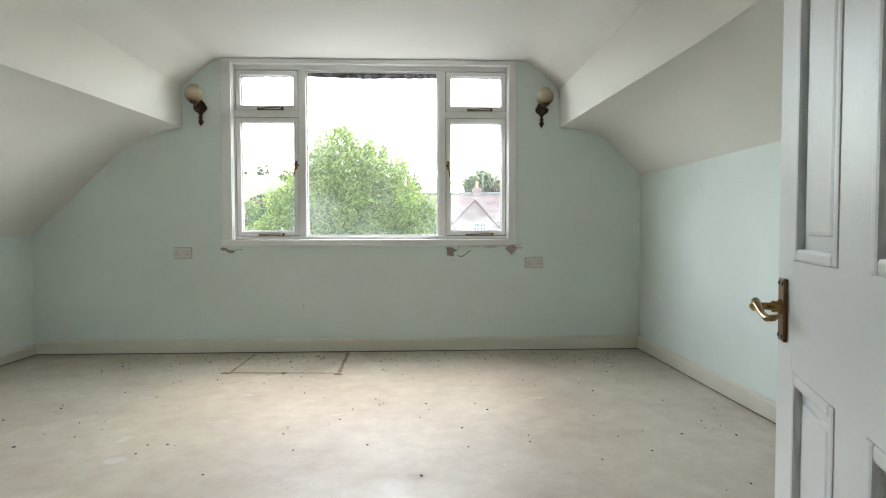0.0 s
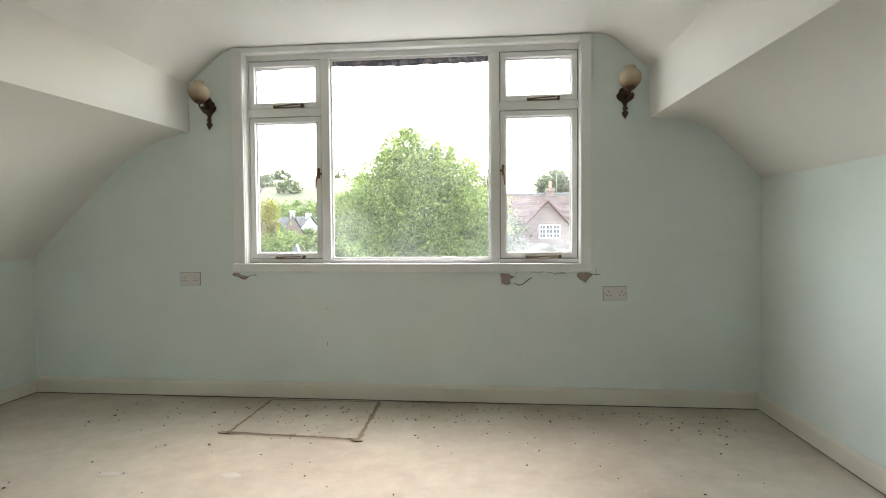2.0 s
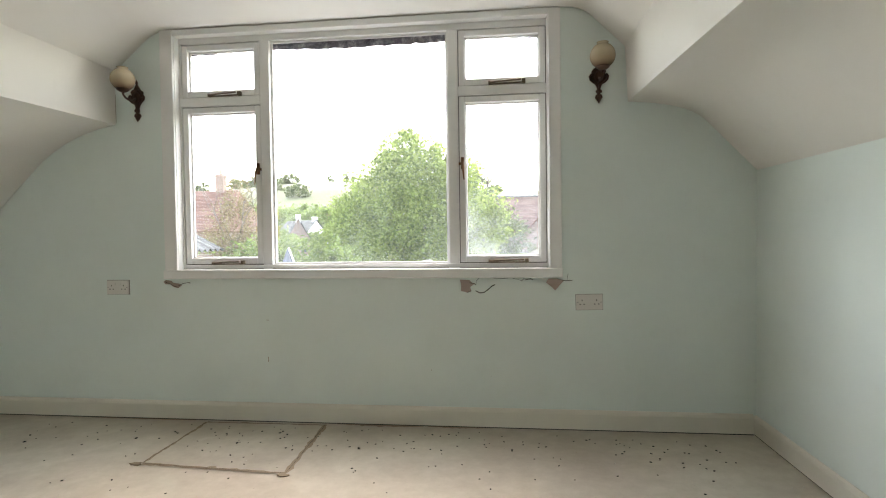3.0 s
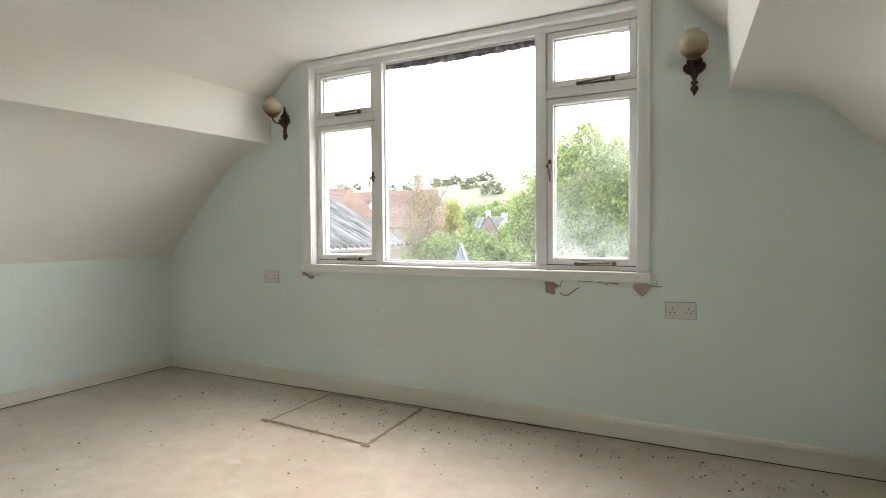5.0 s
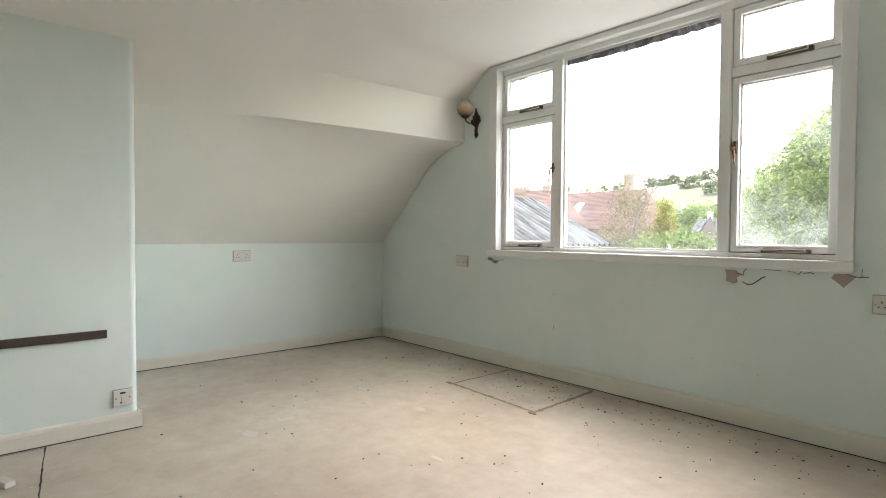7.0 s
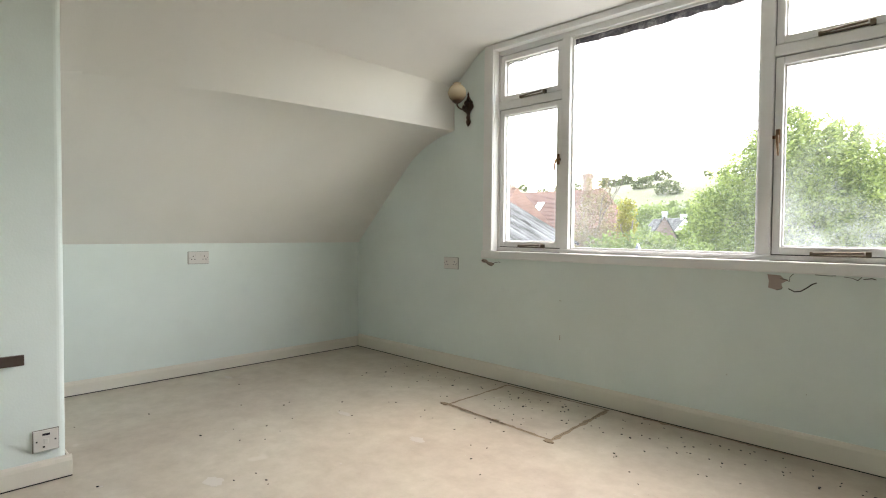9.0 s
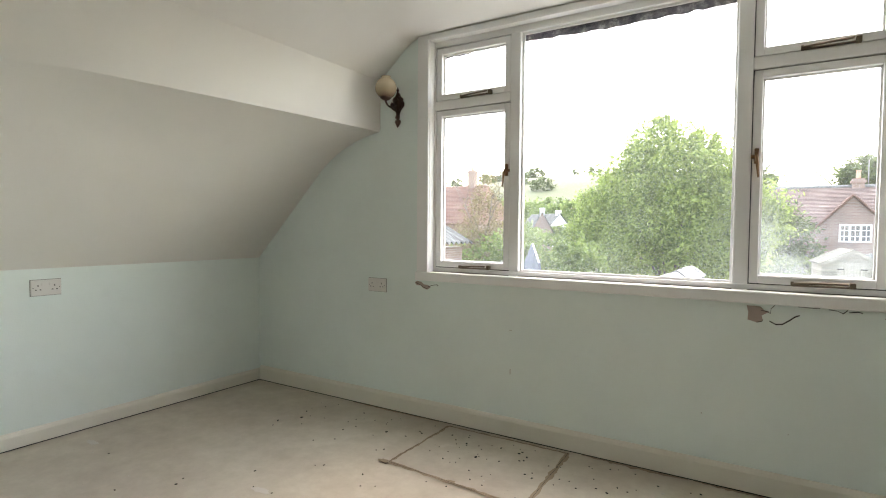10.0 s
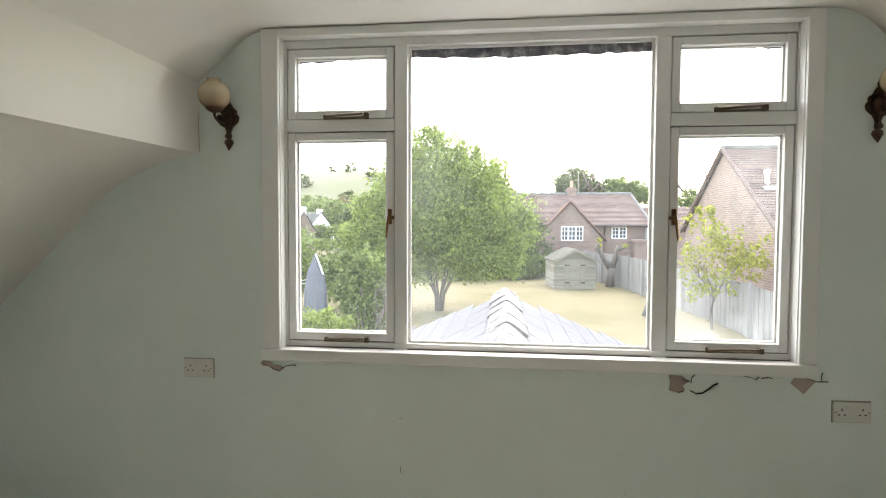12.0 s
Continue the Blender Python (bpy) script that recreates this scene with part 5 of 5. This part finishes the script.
    extrude_outline(bm, [(8.02, 0.4), (8.72, 0.4), (8.72, 1.38), (8.37, 1.98), (8.02, 1.38)], 1.2, Matrix.Translation((0, 35.45, 0)))
    part("dormer", bm, M_RENDERED, h, "white painted gabled dormer")
    cottage_window(h, 0.54, 0.82, pose(8.37, 35.44, 0.5), 2, 2)
    # dark lean-to by the far end
    part("porch", boxes((7.2, 35.0, zg, 7.9, 35.9, 0.62), (7.05, 34.85, 0.62, 8.0, 35.9, 0.76)), M_BRICK, h)


def build_gable_house():
    """The tall brick house on the right with its gable to the garden."""
    h = thing("house", "tall pale pink brick gable house with brown tiled roof", "house")
    x0, x1, y0, y1, ze, zr = 7.4, 18.0, 18.7, 26.7, 1.40, 4.22
    ym = 22.7
    zg = -3.0
    bm = bmesh.new()
    vs0 = [(x0, y0, zg), (x0, y1, zg), (x0, y1, ze), (x0, ym, zr), (x0, y0, ze)]
    a = [bm.verts.new(v) for v in vs0]
    b = [bm.verts.new((x1, v[1], v[2])) for v in vs0]
    bm.faces.new(a)
    bm.faces.new(b[::-1])
    for i in range(5):
        bm.faces.new((a[i], b[i], b[(i + 1) % 5], a[(i + 1) % 5]))
    part("wall", bm, M_BRICK_PALE, h)
    bm = bmesh.new()
    roof_courses(bm, (x0 - 0.12, y0 - 0.3, ze - 0.10), (x1, y0 - 0.3, ze - 0.10), (x1, ym, zr + 0.12), (x0 - 0.12, ym, zr + 0.12), 34)
    roof_courses(bm, (x1, y1 + 0.3, ze - 0.10), (x0 - 0.12, y1 + 0.3, ze - 0.10), (x0 - 0.12, ym, zr + 0.12), (x1, ym, zr + 0.12), 34)
    part("roof", bm, M_TILE, h)
    bm = bmesh.new()
    for yy in (y0 - 0.3, y1 + 0.3):
        tube(bm, [(x0 - 0.10, yy, ze - 0.1), (x0 - 0.10, ym, zr + 0.12)], 0.07, 6)
    part("verge", bm, M_TILE, h)
    bm = bmesh.new()
    tube(bm, [(x0 - 0.1, ym, zr + 0.14), (x1, ym, zr + 0.14)], 0.10, 8)
    part("ridge", bm, M_RIDGE, h)
    bm = bmesh.new()
    lathe(bm, [(0.07, 2.6), (0.07, 3.22), (0.11, 3.24), (0.11, 3.34), (0.04, 3.38)], 10, Matrix.Translation((7.95, 20.7, 0.0)))
    part("vent_pipe", bm, M_RENDERED, h)
    part("roof_flashing", boxes((7.75, 20.35, 2.70, 8.2, 20.55, 2.82)), M_RENDERED, h)


def build_shed():
    s = thing("garden_shed", "weathered grey wooden shed with double doors", "shed")
    s.matrix_world = pose(2.62, 27.95, ground_z(2.62, 27.0) - 0.03, 0, 0, 7)
    w, d, ze, zr = 1.86, 1.9, 1.36, 1.80
    for name, run in (("front", -1), ("back", 1)):
        bm = bmesh.new()
        n = 17
        for i in range(n):
            z = ze * i / n
            y = run * d / 2
            box(bm, -w / 2, min(y, y + run * 0.02), z, w / 2, max(y, y + run * 0.02), z + ze / n - 0.008)
        extrude_outline(bm, [(-w / 2, ze), (w / 2, ze), (0, zr)], 0.02, Matrix.Translation((0, run * d / 2 - 0.01, 0)))
        part("boarding", bm, M_SHED, s)
    for sx in (-1, 1):
        bm = bmesh.new()
        for i in range(17):
            z = ze * i / 17
            x = sx * w / 2
            box(bm, min(x, x + sx * 0.02), -d / 2, z, max(x, x + sx * 0.02), d / 2, z + ze / 17 - 0.008)
        part("boarding", bm, M_SHED, s)
    part("lining", boxes((-w / 2 + 0.01, -d / 2 + 0.01, 0, w / 2 - 0.01, d / 2 - 0.01, ze)), M_SHED, s)
    for sx in (-1, 1):
        bm = bmesh.new()
        p = [(0, zr + 0.03), (sx * (w / 2 + 0.12), ze - 0.06), (sx * (w / 2 + 0.12), ze - 0.02), (0, zr + 0.08)]
        extrude_outline(bm, p, d + 0.3, Matrix.Translation((0, -d / 2 - 0.15, 0)))
        roof = part("roof", bm, M_FELT, s, "dark mossy felt roof slope")
        bm = bmesh.new()
        extrude_outline(bm, [(0, zr - 0.06), (sx * (w / 2 + 0.12), ze - 0.14), (sx * (w / 2 + 0.12), ze - 0.03), (0, zr + 0.07)], 0.025, Matrix.Translation((0, -d / 2 - 0.18, 0)))
        part("bargeboard", bm, M_SHED, roof)
        bm = bmesh.new()
        for i in range(5):
            x = sx * (0.012 + i * 0.092)
            box(bm, min(x, x + sx * 0.088), -d / 2 - 0.05, 0.06, max(x, x + sx * 0.088), -d / 2 - 0.025, 1.38)
        door = part("door", bm, M_SHED, s)
        for z in (0.3, 1.1):
            part("hinge", boxes((min(sx * 0.25, sx * 0.47), -d / 2 - 0.06, z, max(sx * 0.25, sx * 0.47), -d / 2 - 0.05, z + 0.04)), M_GAP, door)


def build_fence():
    f = thing("fence", "silvered close-boarded garden fence", "fence")
    pts = [(3.2, 32.5), (4.4, 29.6), (5.1, 27.0), (5.6, 24.0), (6.2, 20.4), (6.7, 16.0)]
    rnd = random.Random(8)
    bm = bmesh.new()
    for (xa, ya), (xb, yb) in zip(pts, pts[1:]):
        L = math.hypot(xb - xa, yb - ya)
        n = int(L / 0.125)
        ang = math.atan2(yb - ya, xb - xa)
        for i in range(n):
            t = (i + 0.5) / n
            x, y = xa + (xb - xa) * t, ya + (yb - ya) * t
            z = ground_z(x, y) - 0.1
            m = Matrix.Translation((x, y, z)) @ Matrix.Rotation(ang, 4, "Z")
            box(bm, -0.062, -0.01 + (i % 2) * 0.012, 0, 0.062, 0.008 + (i % 2) * 0.012, 1.58 + rnd.uniform(-0.012, 0.012), m=m)
    b = part("boards", bm, M_FENCE, f)
    b["kind"] = "stuff"
    for (xa, ya), (xb, yb) in zip(pts, pts[1:]):
        L = math.hypot(xb - xa, yb - ya)
        n = max(1, round(L / 1.83))
        for i in range(n):
            t = i / n
            x, y = xa + (xb - xa) * t, ya + (yb - ya) * t
            part("post", boxes((x - 0.09, y - 0.09, ground_z(x, y) - 0.2, x - 0.0, y + 0.0, ground_z(x, y) + 1.55)), M_FENCE, f)
    g = thing("fence", "dark weathered panel fence behind the shed", "fence")
    part("panel", boxes((-5.0, 33.6, -1.6, 3.2, 33.66, 0.1)), M_FENCE, g)


def build_parasol():
    p = thing("parasol", "closed blue-grey garden parasol on a pole", "parasol")
    x, y = -4.9, 14.5
    z = ground_z(x, y)
    bm = bmesh.new()
    tube(bm, [(x, y, z - 0.1), (x, y, 0.78)], 0.025, 8)
    part("pole", bm, M_RENDERED, p)
    bm = bmesh.new()
    rings = []
    for zz, r in ((0.82, 0.03), (0.66, 0.07), (0.4, 0.15), (0.0, 0.20), (-0.5, 0.22), (-0.85, 0.24)):
        rings.append([bm.verts.new((x + r * (1 + 0.28 * (k % 2)) * math.cos(k * math.pi / 8), y + r * (1 + 0.28 * (k % 2)) * math.sin(k * math.pi / 8), zz)) for k in range(16)])
    for a, b in zip(rings, rings[1:]):
        for k in range(16):
            bm.faces.new((a[k], a[(k + 1) % 16], b[(k + 1) % 16], b[k]))
    bm.faces.new(rings[0])
    part("canopy", bm, M_PARASOL, p)
    bm = bmesh.new()
    tube(bm, [(x + 0.02, y - 0.05, 0.84), (x + 0.22, y - 0.1, 0.36)], 0.022, 6)
    part("strut", bm, M_RENDERED, p)


def slope_roof(h, pts, rows, mat, name="roof"):
    bm = bmesh.new()
    roof_courses(bm, *pts, rows)
    return part(name, bm, mat, h)


def build_left_buildings():
    # barn with a corrugated roof that falls towards the garden
    b = thing("barn", "low barn with mossy grey corrugated cement roof", "barn")
    bm = bmesh.new()
    ya, yb = 10.5, 17.4
    xr, zr, xe, ze = -11.5, 2.42, -8.2, 0.74
    n = 96
    top, bot = [], []
    for i in range(n + 1):
        y = ya + (yb - ya) * i / n
        dz = 0.06 * math.sin(i * math.pi / 2 + 0.4)
        top.append(bm.verts.new((xr, y, zr + dz)))
        bot.append(bm.verts.new((xe, y, ze + dz)))
    for i in range(n):
        bm.faces.new((top[i], top[i + 1], bot[i + 1], bot[i]))
    part("roof", bm, M_ASBESTOS, b)
    part("wall", boxes((-14.0, 10.8, -2.8, -8.5, 17.2, 0.6)), M_BRICK_PALE, b)
    # red tiled cottages beyond
    h = thing("house", "cottage with orange-red tiled roof, chimney pots and a skylight", "house")
    slope_roof(h, ((-45.0, 33.5, 1.2), (-25.4, 33.5, 1.2), (-26.4, 38.5, 5.0), (-45.0, 38.5, 5.0)), 30, M_TILE_RED)
    slope_roof(h, ((-25.4, 33.5, 1.2), (-25.4, 43.5, 1.2), (-26.4, 38.5, 5.0), (-26.4, 38.5, 5.0)), 30, M_TILE_RED)
    part("wall", boxes((-45.0, 34.0, -2.4, -25.8, 43.0, 1.25)), M_BRICK, h)
    chimney_stack(h, -30.2, 38.5, 4.7, 0.6, 1.4, 3)
    chimney_stack(h, -27.2, 38.5, 4.6, 0.7, 0.7, 1)
    g = thing("house", "brick cottage with weathered red tiled roof and skylight among trees", "house")
    slope_roof(g, ((-36.0, 42.0, 1.6), (-21.4, 42.0, 1.6), (-22.4, 46.0, 5.2), (-36.0, 46.0, 5.2)), 28, M_TILE_RED)
    slope_roof(g, ((-21.4, 42.0, 1.6), (-21.4, 50.0, 1.6), (-22.4, 46.0, 5.2), (-22.4, 46.0, 5.2)), 28, M_TILE_RED)
    part("wall", boxes((-36.0, 42.5, -2.4, -21.8, 49.5, 1.7)), M_BRICK, g)
    part("skylight", boxes((-0.36, -0.65, 0, 0.36, 0.65, 0.10), (-0.30, -0.58, 0.10, 0.30, 0.58, 0.12)), M_RENDERED, g).matrix_local = pose(-28.0, 44.1, 3.58, 42, 0, 0)
    chimney_stack(g, -24.0, 46.0, 5.0, 1.6, 0.7, 1)
    # white cottage far off and a grey roofed one
    for x, y, z, w, rot, mat, label in ((-24.8, 72.0, -0.2, 4.0, 52, M_RENDERED, "far white rendered cottage with grey roof"), (-22.8, 60.5, -0.3, 2.4, 22, M_BRICK_PALE, "far small house with steep grey roof")):
        c = thing("cottage", label, "house")
        c.matrix_world = pose(x, y, z, 0, 0, rot)
        bm = bmesh.new()
        extrude_outline(bm, [(-w / 2, -5), (w / 2, -5), (w / 2, 1.2), (0, 3.4), (-w / 2, 1.2)], w * 1.9, Matrix.Translation((0, 0, 0)))
        part("wall", bm, mat, c)
        for s in (-1, 1):
            slope_roof(c, ((s * (w / 2 + 0.2), -0.15, 1.05), (s * (w / 2 + 0.2), w * 1.9 + 0.15, 1.05), (0, w * 1.9 + 0.15, 3.55), (0, -0.15, 3.55)), 10, M_ASBESTOS)
        part("chimney", boxes((-0.28, 0.15, 2.8, 0.28, 0.7, 3.95), (-0.33, 0.10, 3.80, 0.33, 0.75, 3.88)), M_RENDERED, c)
        for wx in (-w * 0.25, w * 0.25):
            part("window", boxes((wx - 0.35, -0.04, -0.4, wx + 0.35, 0.0, 0.7)), M_FARGLASS, c)


def build_far_woods():
    rng = random.Random(12)
    blobs = []
    for i in range(190):
        x = rng.uniform(-330, 60)
        y = rng.uniform(85, 180) if i % 3 else rng.uniform(180, 355)
        if y > 200 and rng.random() < 0.55:
            y = rng.uniform(335, 360)
        r = rng.uniform(2.0, 3.8) * (1.0 if y < 200 else 1.1)
        blobs.append((x, y, ground_z(x, y) + r * 0.6, r * 1.5, r, r))
    me = leaf_mesh("far_woods", blobs, 100000, 0.8, 77, long=1.3)
    me.materials.append(M_LEAF_DARK)
    tagged(new("far_woods", me), "hedgerow trees and woods on the far hills", "woods", kind="stuff")


def build_slate_roof():
    """The hipped slate roof of the extension below the window."""
    r = thing("extension_roof", "grey slate hipped roof with pale lichened ridge tiles", "roof")
    ax, ay, az = -0.44, 8.02, 0.755
    hw, tp = 2.75, 0.52
    yh = 4.80
    part("deck", hip_deck(ax, ay, az - 0.035, hw, tp, yh), M_SLATE, r)
    sw, ex, th = 0.27, 0.235, 0.005
    ang = math.atan(tp)
    slate = bmesh.new()
    box(slate, -sw / 2 + 0.002, -0.02, 0, sw / 2 - 0.002, ex + 0.05, th)
    me = bpy.data.meshes.new("slate")
    slate.to_mesh(me)
    slate.free()
    me.materials.append(M_SLATE)
    rnd = random.Random(2)
    spots = []
    rows = int(hw / math.cos(ang) / ex)
    for side in (-1, 1):
        for i in range(rows):
            d = (i + 1) * ex * math.cos(ang)
            y_end = ay + d
            n = int((y_end - yh) / sw)
            for k in range(n):
                y = yh + 0.05 + (k + 0.5 + 0.5 * (i % 2)) * sw
                if y > y_end - 0.12:
                    continue
                spots.append((side, d, y))
    spots.sort(key=lambda s: s[2] + s[1] * 0.5)
    late = bmesh.new()
    for j, (side, d, y) in enumerate(spots):
        m = Matrix.Translation((ax + side * d, y, az - d * tp + 0.006)) @ Matrix.Rotation(radians(90 * side), 4, "Z") @ Matrix.Rotation(ang + rnd.uniform(0.008, 0.022), 4, "X") @ Matrix.Rotation(rnd.uniform(-0.012, 0.012), 4, "Z")
        if 150 <= j < 450:
            ob = new("slate", me)
            ob.parent = r
            ob.matrix_local = m
        else:
            late.from_mesh(me)
            late.verts.ensure_lookup_table()
            bmesh.ops.transform(late, matrix=m, verts=late.verts[-8:])
    o = part("slates", late, M_SLATE, r)
    o["kind"] = "stuff"
    tile = bmesh.new()
    L = 0.42
    vs = []
    for yy, rr in ((0, 0.078), (L, 0.074)):
        ring = [(-2.0 * rr, -0.42 * rr), (-1.1 * rr, 0.28 * rr), (-0.30 * rr, 0.80 * rr), (0, 0.90 * rr), (0.30 * rr, 0.80 * rr), (1.1 * rr, 0.28 * rr), (2.0 * rr, -0.42 * rr)]
        inner = [(x * 0.92, z - 0.02) for x, z in ring[::-1]]
        vs.append([tile.verts.new((x, yy, z)) for x, z in ring + inner])
    n = len(vs[0])
    for i in range(n):
        tile.faces.new((vs[0][i], vs[0][(i + 1) % n], vs[1][(i + 1) % n], vs[1][i]))
    tile.faces.new(vs[0])
    tile.faces.new(vs[1][::-1])
    bmesh.ops.recalc_face_normals(tile, faces=tile.faces)
    mt = bpy.data.meshes.new("ridge_tile")
    tile.to_mesh(mt)
    tile.free()
    mt.materials.append(M_RIDGE)
    y = yh + 0.05
    while y < ay + 0.05:
        ob = new("ridge_tile", mt)
        ob.parent = r
        ob.matrix_local = pose(ax + rnd.uniform(-0.006, 0.006), y, az + 0.0 + rnd.uniform(-0.008, 0.008), rnd.uniform(-0.8, 0.8), rnd.uniform(-4, 4), rnd.uniform(-2.5, 2.5))
        y += 0.385
    cap = bmesh.new()
    bmesh.ops.create_icosphere(cap, subdivisions=3, radius=0.10, matrix=Matrix.Translation((ax, ay + 0.08, az - 0.02)) @ Matrix.Diagonal((1.15, 1.1, 0.75, 1)))
    for v in cap.verts:
        v.co += Vector((rnd.uniform(-1, 1), rnd.uniform(-1, 1), rnd.uniform(-1, 1))) * 0.007
    part("mortar_cap", cap, M_RIDGE, r, "pale mortar cap where the hips meet", True)
    ext = thing("extension", "single-storey brick extension below the window", "extension")
    part("wall", boxes((ax - 2.5, yh, -2.9, ax + 2.5, ay + 2.5, -0.75)), M_BRICK, ext)


def hip_deck(ax, ay, az, hw, tp, yh):
    bm = bmesh.new()
    ze = az - hw * tp
    pts = [(ax, yh, az), (ax, ay, az), (ax - hw, yh, ze), (ax - hw, ay + hw, ze), (ax + hw, ay + hw, ze), (ax + hw, yh, ze)]
    v = [bm.verts.new(p) for p in pts]
    bm.faces.new((v[0], v[1], v[3], v[2]))
    bm.faces.new((v[1], v[4], v[3]))
    bm.faces.new((v[0], v[5], v[4], v[1]))
    bm.faces.new((v[2], v[3], v[4], v[5]))
    bm.faces.new((v[0], v[2], v[5]))
    return bm


def build_eave():
    """The outside of this house: wall below the window and roof above it."""
    w = thing("wall_outside", "brick outer wall of the house", "wall", kind="structure")
    part("wall_skin", boxes((-6.0, YN + 0.2, -2.9, 6.0, YN + 0.24, 0.86)), M_BRICK, w)


def build_washing_line():
    w = thing("washing_line", "two pale sagging washing lines on a post", "washing line")
    bm = bmesh.new()
    tube(bm, [(-8.0, 14.0, ground_z(-8.0, 14.0) - 0.1), (-8.0, 14.0, -0.05)], 0.045, 8)
    part("post", bm, M_FENCE, w)
    for dz in (0.0, -0.22):
        bm = bmesh.new()
        tube(bm, [(-8.0, 14.0, -0.12 + dz), (-7.0, 14.15, -0.06 + dz), (-5.9, 14.35, 0.08 + dz * 0.6), (-4.95, 14.5, 0.25 + dz * 0.3)], 0.008, 6)
        part("line", bm, M_RENDERED, w)


build_ground()
build_washing_line()
build_trees()
build_long_house()
build_gable_house()
build_shed()
build_fence()
build_parasol()
build_left_buildings()
build_far_woods()
build_eave()
build_slate_roof()
